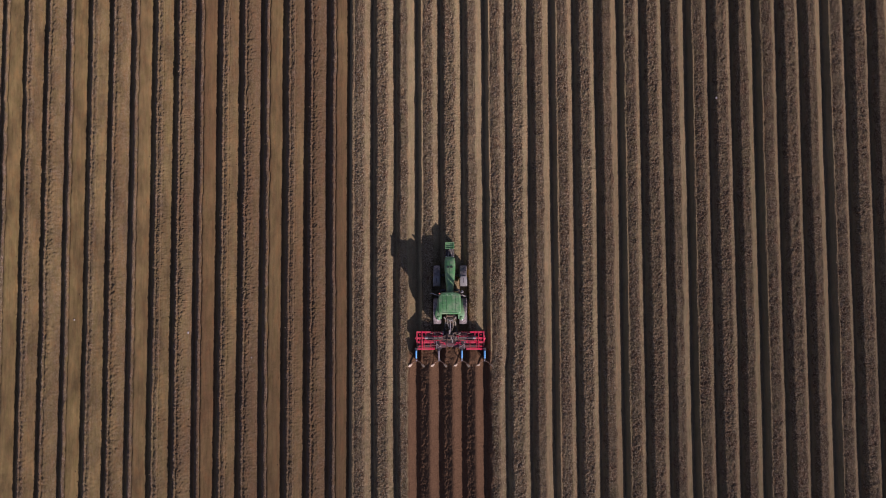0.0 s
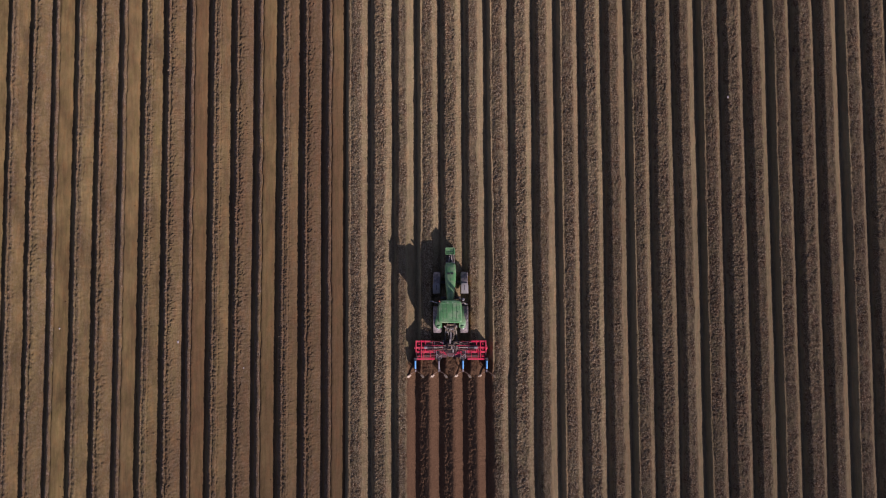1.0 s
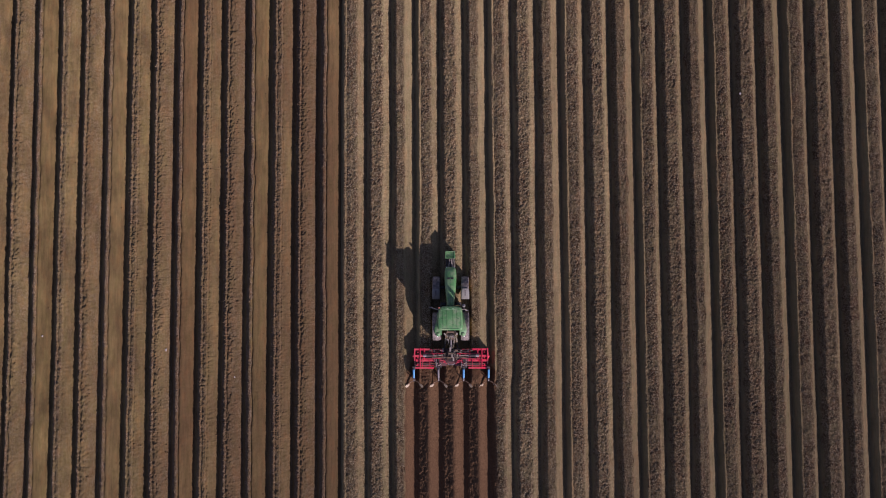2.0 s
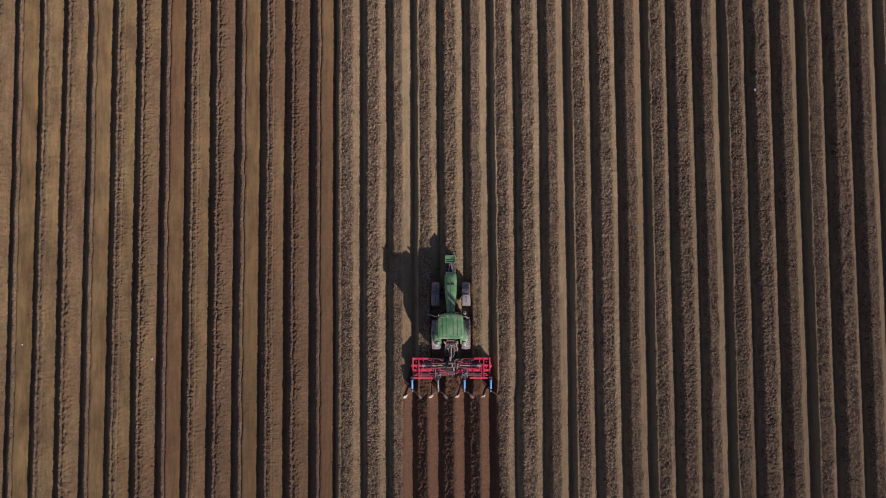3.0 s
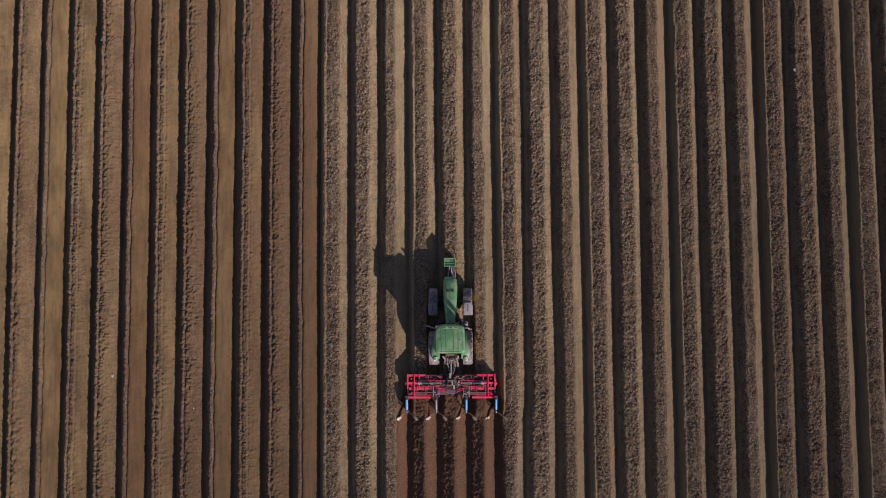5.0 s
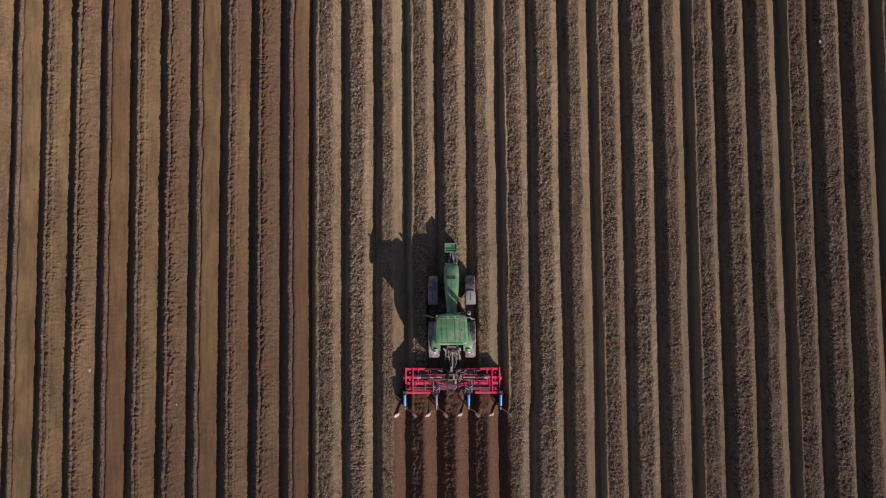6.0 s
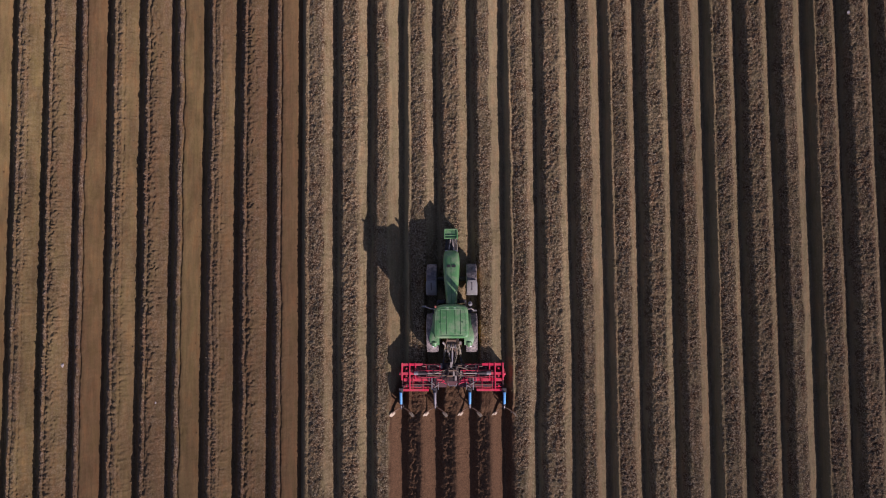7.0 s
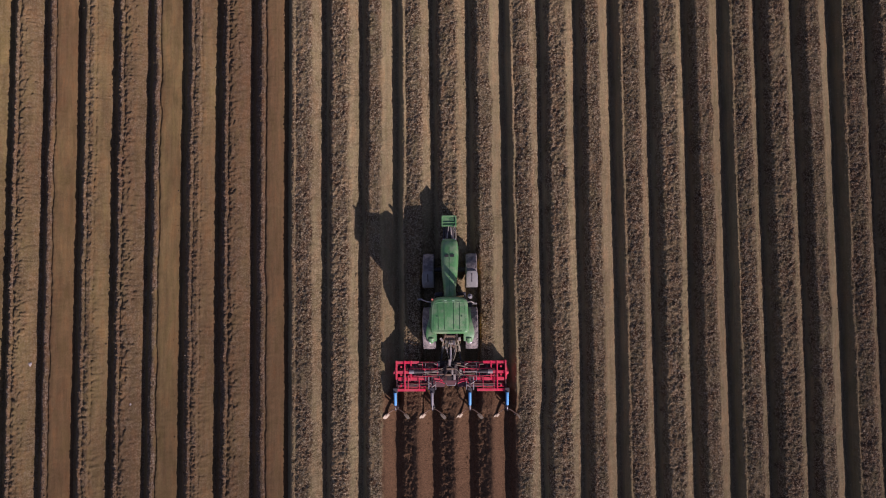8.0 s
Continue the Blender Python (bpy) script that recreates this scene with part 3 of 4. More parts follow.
for x in (-0.46, -0.2, 0.2, 0.46):
    on_roof("roof_rib", box(x - 0.016, x + 0.016, 1.55, 2.70, 3.02, 3.05), GREEN, bevel=0.006)
    on_roof("roof_groove", box(x - 0.024, x - 0.016, 1.60, 2.68, 3.0, 3.033), DARK_GREEN)
for s in (-1, 1):
    # a rounded rail and a groove follow each side of the roof
    on_roof("roof_rail", tube([(s * 0.60, 1.44, 2.985), (s * 0.73, 1.50, 2.99), (s * 0.757, 1.66, 2.992), (s * 0.745, 2.1, 2.995), (s * 0.722, 2.58, 2.992), (s * 0.69, 2.72, 2.985), (s * 0.55, 2.815, 2.98)], 0.028, 8), ROOF_EDGE, "paler rounded rail along the roof's edge", smooth_faces=True)
    on_roof("roof_groove", tube([(s * 0.675, 1.56, 3.018), (s * 0.685, 1.70, 3.022), (s * 0.675, 2.1, 3.022), (s * 0.655, 2.56, 3.022), (s * 0.62, 2.68, 3.022)], 0.012, 6), DARK_GREEN, smooth_faces=True)
    on_roof("roof_hatch_catch", box(s * 0.53 - 0.03, s * 0.53 + 0.03, 2.10, 2.15, 3.0, 3.05), DARK_GREEN, bevel=0.008)
on_roof("roof_panel", tube([(-0.60, 2.70, 3.02), (-0.3, 2.75, 3.025), (0.3, 2.75, 3.025), (0.60, 2.70, 3.02)], 0.022, 8), ROOF_EDGE, smooth_faces=True)
for x in (-0.17, 0.17):
    on_roof("roof_marker", box(x - 0.055, x + 0.055, 2.72, 2.83, 3.0, 3.036), PALE_GREEN, "pale green panel near the roof's front edge", bevel=0.008)
on_roof("roof_grille", box(-0.54, 0.54, 1.475, 1.51, 3.0, 3.036), DARK_GREEN, "dark slot across the roof's rear edge", bevel=0.005)
for x in (-0.56, -0.14, 0.14, 0.56):
    on_roof("work_light", box(x - 0.07, x + 0.07, 2.80, 2.90, 2.70, 2.79), LENS, "clear work light", bevel=0.012)
for x in (-0.58, 0.58):
    on_roof("work_light", box(x - 0.07, x + 0.07, 1.46, 1.54, 2.68, 2.77), LENS, "clear work light", bevel=0.012)
    on_roof("roof_bolt", tube([(x * 1.13, 1.75, 3.0), (x * 1.13, 1.75, 3.035)], 0.02, 8), DARK_GREEN)
    on_roof("roof_bolt", tube([(x * 1.13, 2.45, 3.0), (x * 1.13, 2.45, 3.035)], 0.02, 8), DARK_GREEN)
on_roof("beacon", tube([(-0.74, 2.86, 2.92), (-0.74, 2.86, 3.02), (-0.74, 2.86, 3.12), (-0.74, 2.86, 3.15)], [0.045, 0.05, 0.045, 0.025], 14), AMBER, "orange warning beacon", smooth_faces=True)

for x in (-1, 1):
    tpart("cab_pillar", bar((x * 0.66, 2.98, 1.3), (x * 0.74, 2.80, 2.80), 0.07, 0.07), DARK, bevel=0.012)
    tpart("cab_pillar", bar((x * 0.74, 2.15, 1.1), (x * 0.78, 2.12, 2.80), 0.06, 0.09), DARK, bevel=0.012)
    tpart("cab_pillar", bar((x * 0.70, 1.32, 1.5), (x * 0.72, 1.50, 2.80), 0.08, 0.08), DARK, bevel=0.012)
    side = tpart("cab_window", loft([[(x * 0.735, 2.10, 1.35), (x * 0.70, 2.92, 1.4), (x * 0.75, 2.78, 2.76), (x * 0.775, 2.10, 2.76)], [(x * 0.743, 2.10, 1.35), (x * 0.708, 2.92, 1.4), (x * 0.758, 2.78, 2.76), (x * 0.783, 2.10, 2.76)]]), GLASS, label="clear side window")
    back = tpart("cab_window", loft([[(x * 0.72, 1.40, 1.75), (x * 0.735, 2.08, 1.75), (x * 0.775, 2.08, 2.76), (x * 0.74, 1.52, 2.76)], [(x * 0.728, 1.40, 1.75), (x * 0.743, 2.08, 1.75), (x * 0.783, 2.08, 2.76), (x * 0.748, 1.52, 2.76)]]), GLASS, label="clear rear quarter window")
for y0, y1, z0 in ((2.99, 2.83, 1.95), (1.33, 1.48, 1.6)):
    pane = tpart("cab_window", loft([[(-0.62, y0, z0), (0.62, y0, z0), (0.68, y1, 2.76), (-0.68, y1, 2.76)], [(-0.62, y0 + 0.008, z0), (0.62, y0 + 0.008, z0), (0.68, y1 + 0.008, 2.76), (-0.68, y1 + 0.008, 2.76)]]), GLASS, label="clear cab window")
tpart("cab_floor", box(-0.72, 0.72, 1.35, 2.95, 1.12, 1.3), DARK, bevel=0.03)
tpart("dashboard", box(-0.3, 0.3, 2.6, 2.92, 1.3, 1.95), DARK, bevel=0.04)
tpart("seat", box(-0.26, 0.26, 1.65, 2.15, 1.3, 1.75), DARK, bevel=0.06)
tpart("seat_back", box(-0.25, 0.25, 1.55, 1.68, 1.7, 2.35), DARK, bevel=0.05)


def fender(s):
    """Rear mudguard: an arched shell over the tyre, broad at the cab, with a deep outer lip and a light at its tail."""
    bm = bmesh.new()
    rings = []
    for i in range(15):
        a = radians(62 - 92 * i / 14)
        y, z = 1.51 + 1.07 * math.sin(a), 0.98 + 1.07 * math.cos(a)
        out = 0.93 + 0.15 * smooth(4, 11, i) - 0.10 * max(0, (i - 11) / 3) ** 2
        rings.append([bm.verts.new(q) for q in ((s * 0.60, y, z), (s * (out - 0.06), y, z), (s * out, y, z - 0.04), (s * out, y, z - 0.12), (s * (out - 0.04), y, z - 0.07), (s * 0.60, y, z - 0.04))])
    for a, b in zip(rings, rings[1:]):
        for j in range(6):
            bm.faces.new((a[j], a[(j + 1) % 6], b[(j + 1) % 6], b[j]))
    bm.faces.new(rings[0])
    bm.faces.new(rings[-1])
    f = tpart("rear_mudguard", bm, GREEN, label="green rear mudguard", smooth_faces=True)
    b = tube([(s * 0.84, 1.14, 1.90), (s * 0.84, 1.00, 1.86), (s * 0.84, 0.93, 1.80)], [0.16, 0.15, 0.09], 16)
    bmesh.ops.transform(b, matrix=TB.inverted(), verts=b.verts[:])
    part("light_pod", b, GREEN, f, smooth_faces=True)
    b = tube([(s * 0.90, 0.96, 1.90), (s * 0.90, 0.90, 1.86)], [0.07, 0.06], 12)
    bmesh.ops.transform(b, matrix=TB.inverted(), verts=b.verts[:])
    part("tail_light", b, LENS, f, "pale tail light", smooth_faces=True)


for s in (-1, 1):
    fender(s)
    # front mudguard over the rear half of the wheel
    bm = bmesh.new()
    rings = []
    for i in range(13):
        a = radians(-6 - 86 * i / 12)
        y, z = 4.19 + 0.83 * math.sin(a), 0.77 + 0.83 * math.cos(a)
        inset = 0.05 * max(0.0, 1 - i / 2) ** 2 + 0.05 * max(0.0, (i - 10) / 2) ** 2
        lo, hi = 0.73 + inset, 1.27 - inset
        rings.append([bm.verts.new(q) for q in ((s * lo, y, z - 0.08), (s * (lo + 0.025), y, z - 0.025), (s * (lo + 0.10), y, z), (s * (hi - 0.10), y, z), (s * (hi - 0.025), y, z - 0.025), (s * hi, y, z - 0.08),
                                                (s * (hi - 0.035), y, z - 0.05), (s * (hi - 0.11), y, z - 0.03), (s * (lo + 0.11), y, z - 0.03), (s * (lo + 0.035), y, z - 0.05))])
    for a, b in zip(rings, rings[1:]):
        for j in range(10):
            bm.faces.new((a[j], a[(j + 1) % 10], b[(j + 1) % 10], b[j]))
    bm.faces.new(rings[0])
    bm.faces.new(rings[-1])
    guard = tpart("front_mudguard", bm, GUARD, label="dusty grey front mudguard", smooth_faces=True)
    b = bar((s * 1.0, 3.98, 1.586), (s * 1.0, 3.62, 1.40), 0.05, 0.03)
    bmesh.ops.transform(b, matrix=TB.inverted(), verts=b.verts[:])
    part("mudguard_stay", b, DARK, guard, bevel=0.006)
    tpart("step", box(s * 0.74 - 0.02, s * 0.98, 2.3, 2.75, 0.55, 0.6), DARK, bevel=0.01)
    tpart("step", box(s * 0.74 - 0.02, s * 0.92, 2.35, 2.75, 0.88, 0.93), DARK, bevel=0.01)
    tpart("fuel_tank", box(s * 0.34, s * 0.72, 2.2, 3.15, 0.6, 1.1), DARK, bevel=0.06)

exhaust = tpart("exhaust", tube([(0.90, 2.97, 1.3), (0.90, 2.97, 2.0), (0.90, 2.97, 2.75)], [0.09, 0.105, 0.1], 16), GREY, label="grey exhaust stack beside the cab", smooth_faces=True)
b = tube([(0.90, 2.97, 2.72), (0.90, 2.97, 2.9), (0.93, 2.93, 3.0)], 0.065, 14)
bmesh.ops.transform(b, matrix=TB.inverted(), verts=b.verts[:])
part("tail_pipe", b, GUARD, exhaust, smooth_faces=True)
for s, tip in ((-1, (-1.30, 2.86)), (1, (1.10, 2.66))):
    m = tpart("mirror_arm", tube([(s * 0.74, 2.72, 2.45), (s * 0.95, 2.74, 2.5), (tip[0], tip[1], 2.45)], 0.024, 8), WORN)
    b = box(tip[0] - 0.10, tip[0] + 0.10, tip[1] - 0.05, tip[1] + 0.03, 2.15, 2.48)
    bmesh.ops.transform(b, matrix=TB.inverted(), verts=b.verts[:])
    part("mirror", b, GUARD, m, "grey-backed wing mirror", bevel=0.03)

# front linkage with a weight block
for s in (-1, 1):
    tpart("front_link", bar((s * 0.30, 5.35, 0.75), (s * 0.24, 6.25, 0.95), 0.07, 0.12), DARK, bevel=0.012)
    tpart("front_link", bar((s * 0.14, 5.45, 1.1), (s * 0.04, 6.22, 1.18), 0.05, 0.07), WORN, bevel=0.01)
# solid fill, added so no sun passes between hood and weight
tpart("linkage_frame", box(-0.20, 0.20, 5.45, 6.18, 0.62, 1.06), DARK, bevel=0.03)
weight = tpart("front_weight", loft([[(x * f - 0.02, 6.415 + (y - 6.415) * g, z) for x, y in ((0.34, 6.17), (0.34, 6.62), (0.30, 6.67), (-0.30, 6.67), (-0.34, 6.62), (-0.34, 6.17))] for f, g, z in ((0.92, 0.9, 0.55), (1, 1, 0.62), (1, 1, 1.28), (0.97, 0.95, 1.31), (0.86, 0.80, 1.31), (0.84, 0.78, 1.25))]), GREEN, label="green weight block on the front linkage")
for y, x0, x1 in ((6.34, -0.28, 0.24),):
    b = box(x0, x1, y - 0.014, y + 0.014, 1.22, 1.30)
    bmesh.ops.transform(b, matrix=TB.inverted(), verts=b.verts[:])
    part("weight_rib", b, GREEN, weight, bevel=0.006)
b = box(0.02, 0.22, 6.40, 6.56, 1.24, 1.262)
bmesh.ops.transform(b, matrix=TB.inverted(), verts=b.verts[:])
part("lifting_slot", b, DARK_GREEN, weight, "dark green patch on the weight", bevel=0.006)
tpart("hydraulic_hose", tube([(0.16, 5.45, 1.3), (0.30, 5.65, 1.38), (0.30, 5.85, 1.4), (0.18, 6.02, 1.38), (0.24, 6.2, 1.3)], 0.022, 8), HOSE, label="pale hydraulic hose", smooth_faces=True)
tpart("hydraulic_hose", tube([(-0.12, 5.45, 1.25), (-0.16, 5.7, 1.32), (-0.08, 5.95, 1.3), (-0.06, 6.2, 1.25)], 0.02, 8), DARK, smooth_faces=True)

# rear linkage
for s in (-1, 1):
    tpart("lift_arm", bar((s * 0.30, 0.98, 0.72), (s * 0.46, -0.02, 0.75), 0.07, 0.11), DARK, bevel=0.012)
    tpart("lift_rod", tube([(s * 0.32, 1.0, 1.45), (s * 0.42, 0.42, 0.75)], 0.035, 8), HOSE)
    tpart("rocker_arm", bar((s * 0.22, 1.25, 1.38), (s * 0.32, 0.95, 1.47), 0.07, 0.09), RUST, bevel=0.012)
tpart("top_link", tube([(0, 0.98, 1.30), (0, 0.65, 1.31), (0, 0.64, 1.31), (0, 0.3, 1.32), (0, 0.29, 1.32), (0, 0.0, 1.33)], [0.035, 0.035, 0.05, 0.05, 0.035, 0.035], 10), GREY)
tpart("drive_shaft", tube([(0, 0.8, 0.72), (0, 0.0, 0.78)], 0.06, 12), DARK)
tpart("valve_block", box(-0.26, 0.26, 0.96, 1.20, 1.26, 1.44), RUST, label="dusty brown valve block", bevel=0.02)
for i in range(6):
    x = -0.225 + 0.09 * i
    tpart("coupling", tube([(x, 1.02, 1.42), (x, 0.94, 1.52), (x, 0.86, 1.54)], 0.026, 8), HOSE if i % 2 else GREY, smooth_faces=True)
for x, y, z, w, d, m in ((-0.40, 1.02, 1.52, 0.05, 0.09, WORN), (0.41, 1.04, 1.50, 0.05, 0.08, WORN), (-0.30, 0.80, 1.22, 0.07, 0.04, RUST), (0.33, 0.76, 1.20, 0.06, 0.05, HOSE), (-0.12, 0.72, 1.12, 0.05, 0.08, HOSE), (0.15, 0.66, 1.10, 0.06, 0.06, RUST),
                         (-0.20, 0.56, 0.98, 0.04, 0.10, WORN), (0.24, 0.50, 0.96, 0.04, 0.09, RUST), (0.02, 0.84, 1.40, 0.09, 0.04, WORN), (-0.36, 0.62, 0.90, 0.05, 0.06, GREY), (0.40, 0.60, 0.90, 0.04, 0.07, GREY)):
    bm = box(-w, w, -d, d, -0.045, 0.045)
    bmesh.ops.transform(bm, matrix=pose(x, y, z, 0, 0, 40 * math.sin(13 * x + 7 * y)), verts=bm.verts[:])
    tpart("hitch_bracket", bm, m, bevel=0.014)
for i in range(4):
    x = -0.33 + 0.22 * i
    tpart("check_chain", tube(arc_points((x, 0.95, 1.12), (x * 1.25, 0.30, 0.82), 0.07, 7, 0.05 * (-1) ** i), 0.02, 6), WORN if i % 3 else HOSE, smooth_faces=True)
tpart("hitch_plate", box(-0.28, 0.28, 0.66, 0.90, 0.80, 0.92), RUST, bevel=0.015)
tpart("hitch_hook", bar((-0.05, 0.80, 0.62), (-0.05, 0.48, 0.60), 0.10, 0.09), DARK, bevel=0.015)
for i, (x0, x1, side) in enumerate(((-0.18, -0.1, -0.08), (-0.08, -0.04, 0.05), (0.04, 0.06, -0.05), (0.12, 0.10, 0.07), (0.19, 0.14, 0.1))):
    tpart("hydraulic_hose", tube(arc_points((x0, 1.0, 1.5), (x1 * 0.6, 0.10 - 0.12 * (i % 3), 1.22), 0.14 - 0.05 * (i % 3), 9, side), 0.016, 8), HOSE if i % 2 == 0 else DARK, smooth_faces=True)

# ---- ridger ----
ridger = tagged(new("ridging_plough"), "red four-row ridging implement with blue rams mounted behind the tractor", "plough")
RB = Matrix.Translation((0, -0.6, 0))
ridger.matrix_basis = RB


def rpart(name, bm, material, label="", parent=ridger, **kw):
    bmesh.ops.transform(bm, matrix=RB.inverted(), verts=bm.verts[:])
    return part(name, bm, material, parent, label, **kw)


for s in (-1, 1):
    wing = rpart("side_frame", box(*sorted((s * 1.46, s * 2.50)), -0.11, 0.01, 0.92, 1.05), RED, "red folding side frame", bevel=0.012)
    rpart("front_rail", box(*sorted((s * 0.62, s * 1.46)), -0.085, -0.03, 0.94, 1.02), RED, parent=wing, bevel=0.01)
    rpart("middle_rail", box(*sorted((s * 1.86, s * 2.54)), -0.56, -0.43, 0.92, 1.04), RED, parent=wing, bevel=0.012)
    rpart("plate", box(*sorted((s * 1.50, s * 2.42)), -0.88, -0.73, 0.94, 0.99), RED, parent=wing, bevel=0.01)
    rpart("plate", box(*sorted((s * 1.05, s * 1.52)), -0.86, -0.74, 0.93, 0.97), RED, parent=wing, bevel=0.01)
    rpart("inner_rail", box(*sorted((s * 0.40, s * 1.86)), -0.70, -0.62, 0.82, 0.90), DARK, parent=wing, bevel=0.01)
    rpart("rear_rail", box(*sorted((s * 1.18, s * 2.46)), -1.37, -1.25, 0.86, 0.98), RED, parent=wing, bevel=0.012)
    rpart("lower_rail", box(*sorted((s * 1.1, s * 2.4)), -1.08, -1.02, 0.72, 0.80), RED, parent=wing, bevel=0.01)
    rpart("end_plate", box(*sorted((s * 2.46, s * 2.53)), -0.82, 0.03, 0.80, 1.10), RED, parent=wing, bevel=0.01)
    rpart("long_member", box(*sorted((s * 2.08, s * 2.14)), -1.30, 0.035, 0.985, 1.09), RED, parent=wing, bevel=0.01)
    rpart("long_member", box(*sorted((s * 1.80, s * 1.86)), -0.80, 0.03, 0.985, 1.07), RED, parent=wing, bevel=0.01)
    rpart("end_boss", tube([(s * 2.50, -0.50, 0.98), (s * 2.62, -0.50, 0.98)], 0.09, 14), RED, parent=wing, smooth_faces=True)
    cyl = rpart("fold_cylinder", tube([(s * 1.80, -0.46, 1.13), (s * 1.76, -0.46, 1.13), (s * 1.22, -0.47, 1.13)], [0.085, 0.085, 0.06], 14), DARK, "dark hydraulic folding cylinder", smooth_faces=True)
    rpart("piston_rod", tube([(s * 1.22, -0.47, 1.13), (s * 0.55, -0.47, 1.14)], 0.028, 10), WORN, parent=cyl, smooth_faces=True)
    rpart("cylinder_cap", tube([(s * 1.90, -0.46, 1.13), (s * 1.68, -0.46, 1.13)], 0.095, 14), GREY, parent=cyl, smooth_faces=True)
    # red plates and pipes between the headstock and the inner bodies
    rpart("inner_plate", loft([[(s * 0.36, -0.92, z), (s * 0.44, -0.82, z), (s * 0.78, -0.76, z), (s * 0.90, -0.84, z), (s * 0.74, -0.90, z), (s * 0.48, -0.93, z)] for z in (0.93, 0.965)]), RED, "red inner plate")
    arm = [(s * (0.30 + 0.60 * i / 8), -1.02 + 0.10 * math.sin(math.pi * i / 8), 0.98) for i in range(9)]
    rpart("curved_pipe", tube(arm, 0.022, 8), RED, smooth_faces=True)
    for x0, x1, y, z, r, m in ((0.25, 1.30, -0.06, 1.09, 0.02, GREASY), (0.40, 1.80, -0.33, 1.10, 0.016, RED), (0.30, 1.10, -0.58, 1.10, 0.018, RUST), (0.62, 1.95, -0.66, 1.06, 0.016, RED), (0.95, 2.30, -1.02, 1.02, 0.016, RUST), (1.15, 2.40, -1.16, 0.98, 0.016, RED)):
        rpart("pipe", tube([(s * x0, y, z), (s * (x0 + x1) / 2, y - 0.015, z + 0.01), (s * x1, y + 0.01, z)], r, 6), m, smooth_faces=True)
    for x, y0, y1, m in ((0.62, -0.62, -0.08, RED), (1.16, -0.9, -0.10, GREY), (1.30, -0.7, -0.1, RED), (1.46, -1.28, -0.72, RED), (0.70, -1.30, -0.9, GREY), (1.96, -1.28, -0.6, RED)):
        rpart("strut", bar((s * x, y0, 1.01), (s * x, y1, 1.03), 0.03, 0.04), m, bevel=0.005)
    rpart("drop_arm", bar((s * 0.86, -1.32, 0.95), (s * 0.86, -0.62, 0.98), 0.07, 0.09), DARK, bevel=0.01)
    rpart("drop_arm", bar((s * 1.02, -1.30, 0.98), (s * 1.02, -0.70, 1.02), 0.05, 0.06), GREY, bevel=0.01)
    rpart("headstock_side", loft([[(s * 0.34, -0.02, 0.7), (s * 0.34, -0.75, 0.8), (s * 0.16, -0.45, 1.45), (s * 0.16, -0.15, 1.45)], [(s * 0.38, -0.02, 0.7), (s * 0.38, -0.75, 0.8), (s * 0.19, -0.45, 1.45), (s * 0.19, -0.15, 1.45)]]), GREASY, bevel=0.008)
for s in (-1, 1):
    hull = rpart("tine_hood", loft([[(x, y, z) for y, z in ((-0.10, 0.42), (-0.06, 0.70), (-0.35, 0.80), (-0.95, 0.80), (-1.22, 0.66), (-1.26, 0.40), (-1.20, 0.40), (-0.95, 0.72), (-0.35, 0.72), (-0.14, 0.42))] for x in sorted((s * 0.30, s * 2.46))]), SHADED_RED, "soil-stained red hood over the tines, coloured dark for shade")
    for i in range(6):
        x = s * (0.55 + 0.34 * i)
        rpart("hood_rib", box(x - 0.02, x + 0.02, -0.96, -0.34, 0.795, 0.84), DARK if i % 2 else RED, parent=hull, bevel=0.006)
    # unseen board, added so the implement's side shadow falls solid
    rpart("side_board", box(*sorted((s * 2.465, s * 2.52)), -1.40, -0.02, 0.18, 0.915), SHADED_RED, "dark red board added for a solid side shadow", bevel=0.012)
    rpart("end_cover", tube([(s * 2.535, -0.50, 0.62), (s * 2.58, -0.50, 0.62)], [0.24, 0.20], 18), RED, smooth_faces=True)
    # added below the outer rams, where none shows, to shade the ridge beside
    rpart("side_shield", box(*sorted((s * 2.535, s * 2.575)), -2.10, -1.28, 0.14, 0.98), SHADED_RED, "dark red shield added to shade the outer ridge", bevel=0.01)
    for y in (-0.25, -0.62, -1.1):
        rpart("bracket", box(*sorted((s * 1.60, s * 1.70)), y - 0.05, y + 0.05, 0.80, 1.02), DARK, bevel=0.01)
        rpart("bracket", box(*sorted((s * 2.24, s * 2.32)), y - 0.04, y + 0.04, 0.80, 1.02), RED, bevel=0.01)
# added block: stops sun passing the middle gap to the soil ahead
rpart("centre_hood", loft([[(x, y, z) for y, z in ((-0.22, 0.16), (-0.20, 0.62), (-0.45, 0.74), (-0.92, 0.74), (-1.15, 0.60), (-1.20, 0.36))] for x in (-0.29, 0.29)]), SHADED_RED, bevel=0.01)
# unseen plate, added to hold the ground behind the tyres in shadow
rpart("front_plate", box(-2.45, 2.45, -0.19, -0.135, 0.16, 0.97), SHADED_RED, bevel=0.01)
rpart("centre_beam", box(-0.6, 0.6, -0.22, 0.0, 0.82, 0.98), GREASY, "dark greasy centre beam", bevel=0.015)
rpart("centre_beam", box(-0.55, 0.55, -0.62, -0.40, 0.86, 1.0), GREASY, bevel=0.015)
rpart("centre_plate", box(-0.18, 0.18, -0.90, -0.60, 0.84, 0.92), GREASY, bevel=0.02)
rpart("head_pin", box(-0.20, 0.20, -0.34, -0.27, 1.38, 1.45), RUST, bevel=0.015)
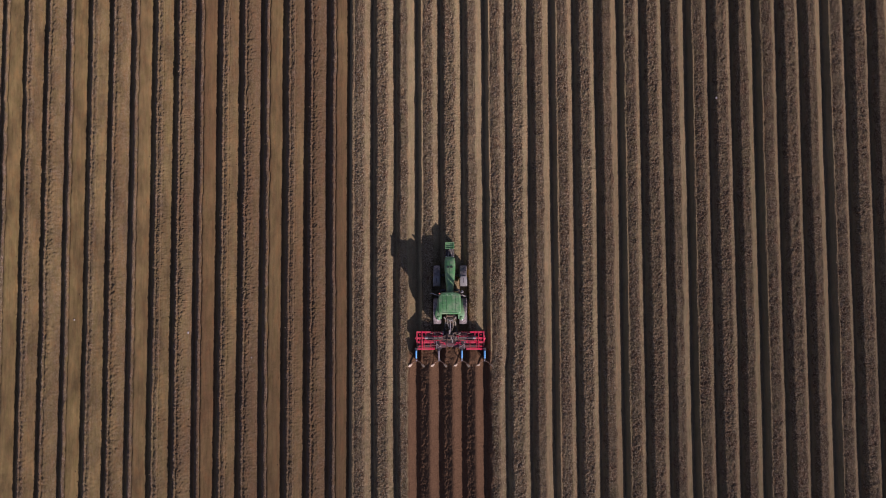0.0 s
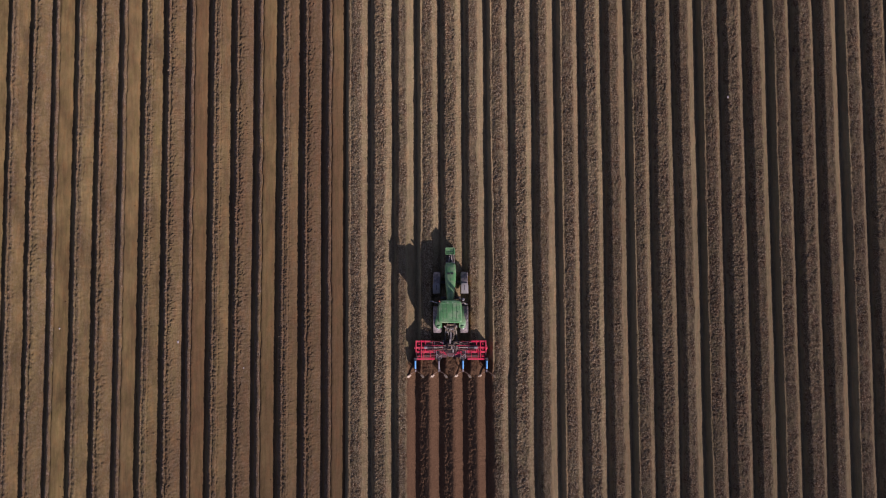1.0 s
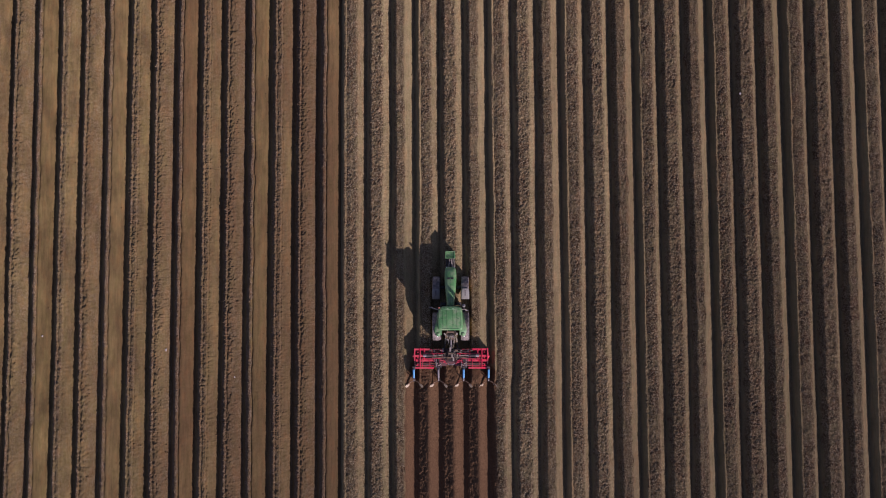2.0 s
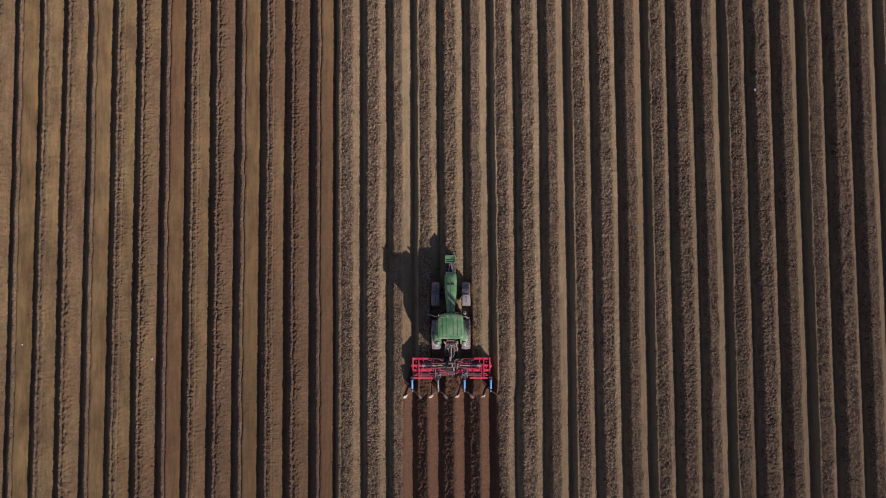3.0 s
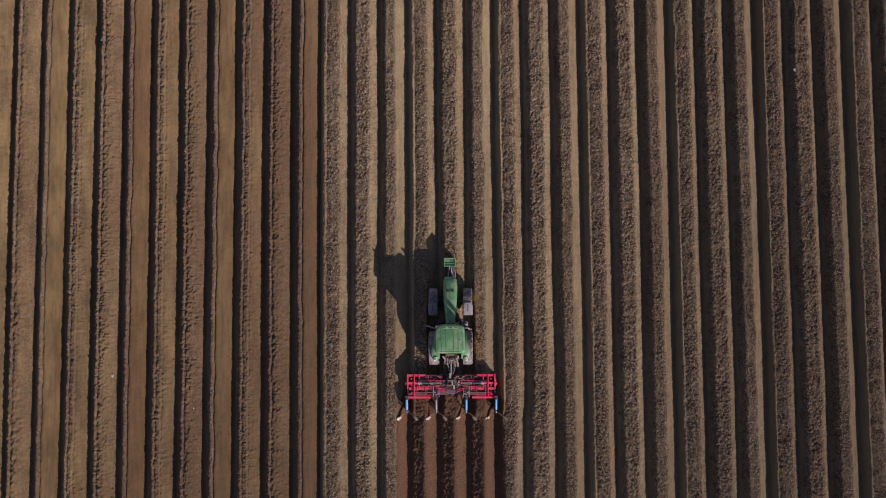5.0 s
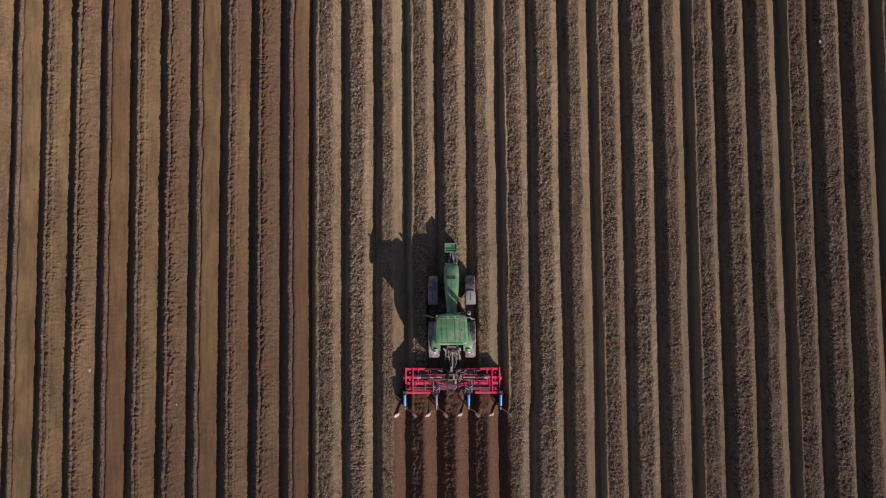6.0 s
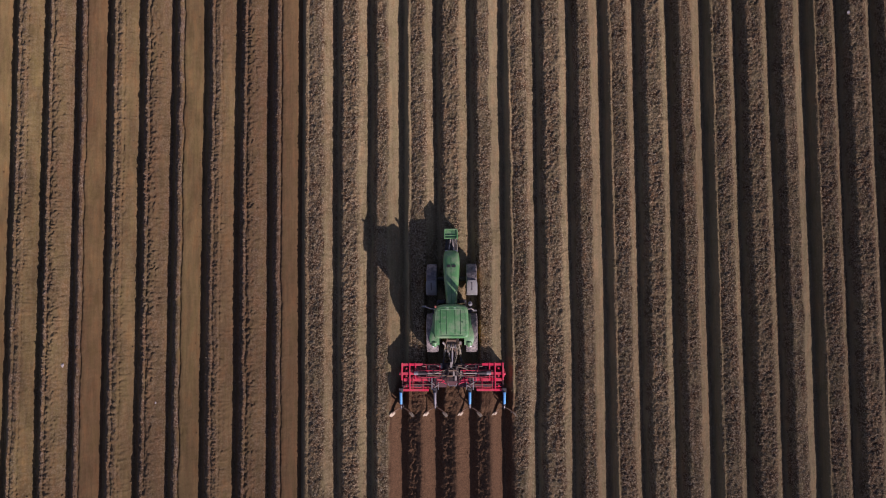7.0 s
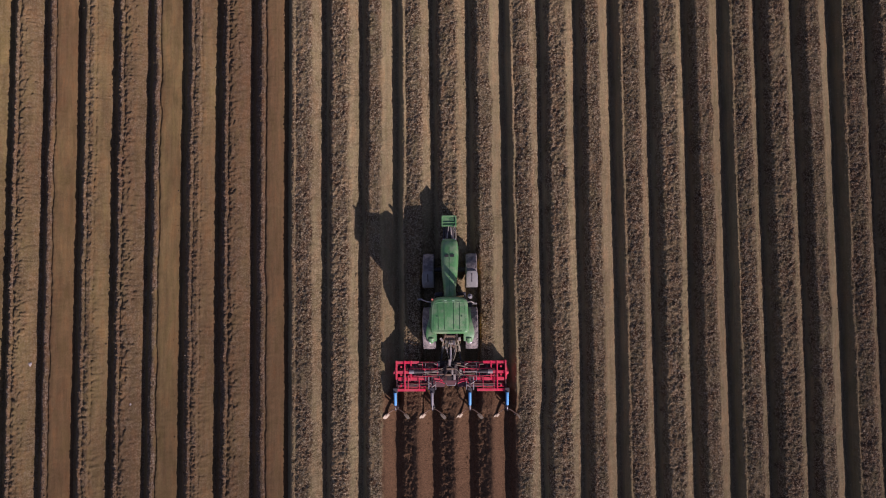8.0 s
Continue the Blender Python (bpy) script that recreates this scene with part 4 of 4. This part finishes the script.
for x, y, z, w, d in ((-0.05, -0.05, 1.36, 0.05, 0.16), (0.07, -0.42, 1.22, 0.04, 0.18), (-0.12, -0.62, 1.06, 0.14, 0.04), (0.16, -0.72, 1.02, 0.05, 0.12), (0.30, -0.10, 1.05, 0.16, 0.04), (-0.34, -0.40, 1.04, 0.12, 0.05), (0.44, -0.46, 1.04, 0.05, 0.12), (-0.55, -0.12, 1.02, 0.05, 0.12)):
    rpart("lug_plate", box(x - w, x + w, y - d, y + d, z - 0.05, z + 0.02), RUST if w > d else WORN, bevel=0.01)
for s in (-1, 1):
    for x, y, turned_out in ((0.72, -0.12, 0.05), (1.02, -0.30, -0.04), (0.98, -0.98, 0.06), (1.40, -0.14, 0.0), (0.80, -1.12, -0.06)):
        rpart("lug_plate", bar((s * (x - 0.09), y - turned_out, 1.06), (s * (x + 0.09), y + turned_out, 1.06), 0.035, 0.05), WORN if x < 1 else HOSE, bevel=0.008)
rpart("centre_loop", tube([(-0.22, -0.98, 1.02), (-0.18, -1.1, 1.02), (0.18, -1.1, 1.02), (0.22, -0.98, 1.02)], 0.018, 8), GREY, smooth_faces=True)
for i, (a, b, sag, sd) in enumerate((((0.05, -0.1, 1.35), (0.75, -0.3, 1.1), -0.05, 0.1), ((0.1, -0.15, 1.3), (1.2, -0.2, 1.08), -0.06, 0.0), ((-0.05, -0.1, 1.35), (-0.6, -0.55, 1.08), -0.07, 0.0),
                                    ((-0.1, -0.2, 1.3), (-1.3, -0.62, 1.05), -0.05, 0.0), ((0.12, -0.3, 1.3), (0.9, -0.9, 1.05), -0.08, 0.1), ((-0.1, -0.3, 1.3), (-0.86, -1.1, 1.05), -0.06, 0.12), ((0.0, -0.2, 1.4), (0.35, -0.75, 1.0), -0.05, 0.2))):
    rpart("hydraulic_hose", tube(arc_points(a, b, sag, 9, sd), 0.014, 6), GREASY if i % 3 else HOSE, smooth_faces=True)


def ridging_body(x, ram_material, ram_label):
    """One ridging body: clamp, leg, ram, point and two swept wings."""
    leg = rpart("ridger_leg", bar((x, -1.36, 1.0), (x, -2.02, 0.10), 0.06, 0.14), DARK, bevel=0.012)
    rpart("clamp", box(x - 0.10, x + 0.10, -1.46, -1.22, 0.84, 1.04), DARK, "dark bolted clamp", parent=leg, bevel=0.015)
    ram = rpart("ram", tube([(x, -1.42, 1.06), (x, -1.44, 1.06), (x, -2.0, 0.94)], [0.055, 0.068, 0.062], 14), ram_material, ram_label, parent=leg, smooth_faces=True)
    rpart("ram_rod", tube([(x, -2.0, 0.94), (x, -2.24, 0.86)], 0.028, 8), GREY, parent=leg, smooth_faces=True)
    rpart("rear_stalk", bar((x, -2.24, 0.90), (x, -2.22, 0.12), 0.05, 0.06), DARK, parent=leg, bevel=0.008)
    rpart("point", loft([[(x - 0.10, -2.28, 0.0), (x + 0.10, -2.28, 0.0), (x + 0.06, -2.28, 0.16), (x - 0.06, -2.28, 0.16)], [(x - 0.015, -1.86, 0.0), (x + 0.015, -1.86, 0.0), (x + 0.01, -1.9, 0.04), (x - 0.01, -1.9, 0.04)]]), WORN, parent=leg)
    for s in (-1, 1):
        # a mouldboard bowed outward and back from the stalk, leaning over the furrow side it shapes
        sections = []
        for i in range(8):
            f = i / 7
            px, py = 0.03 + 0.47 * math.sin(f * 1.0) / math.sin(1.0), -2.22 - 0.32 * f ** 1.4
            top, low = 0.60 - 0.05 * f, 0.44 - 0.02 * f
            lean = 0.03 + 0.03 * f
            sections.append([(x + s * px, py, top), (x + s * (px + 0.012), py - 0.03, top + 0.01), (x + s * (px - lean + 0.012), py - 0.03 - 0.02, low), (x + s * (px - lean), py - 0.02, low)])
        rpart("mouldboard", loft(sections), BOARD, "soil-browned bowed mouldboard", parent=leg)
        w = loft([[(x + s * px, py, pz) for px, py, pz in sec] for sec in (
            ((0.45, -2.44, 0.54), (0.46, -2.46, 0.55), (0.33, -2.54, 0.40), (0.32, -2.52, 0.39)),
            ((0.57, -2.54, 0.57), (0.58, -2.56, 0.58), (0.44, -2.68, 0.41), (0.43, -2.66, 0.40)),
            ((0.62, -2.64, 0.55), (0.63, -2.66, 0.56), (0.52, -2.75, 0.42), (0.51, -2.73, 0.41)))])
        rpart("wing_blade", w, BLADE, "soil-polished steel wing blade", parent=leg)


for x, mat, lab in ((-2.56, BLUE, "blue hydraulic ram"), (-0.87, GREY, "bare grey hydraulic ram"), (0.85, BLUE, "blue hydraulic ram"), (2.55, BLUE, "blue hydraulic ram")):
    ridging_body(x, mat, lab)


# ---- pale stones lying on the field ----
def stone(x, y, size, k, u, label):
    bm = bmesh.new()
    bmesh.ops.create_icosphere(bm, subdivisions=2, radius=size)
    for v in bm.verts:
        v.co *= 1 + 0.6 * noise.noise(v.co * (1.3 / size) + Vector((x, y, 0)))
        v.co.x *= 0.75
        v.co.z *= 0.6
    px, h, _, _, _ = ridge_surface(k, np.array([u]), np.array([y]))
    me = bpy.data.meshes.new("stone")
    bm.to_mesh(me)
    bm.free()
    me.materials.append(STONE)
    ob = new("stone", me)
    ob.location = (px[0], y, h[0] + size * 0.35)
    tagged(ob, label, "stone", "pale stones on the field")


def stone_at(x, y, size, label):
    k = math.ceil((x - FIRST) / PITCH)
    u = (x - float(furrow_x(k - 1, y))) / (float(furrow_x(k, y)) - float(furrow_x(k - 1, y)))
    stone(x, y, size, k, min(max(u, 0.02), 0.98), label)


stone_at(-20.08, -0.1, 0.095, "pale whitish stone lying on a brown soil ridge")
stone_at(20.22, 17.5, 0.10, "pale grey stone lying at the edge of a dark furrow")
stone_at(-15.15, -2.0, 0.055, "small pale stone lying on a brown soil ridge")
stone_at(-28.9, 0.9, 0.07, "small pale stone lying on a brown soil ridge")
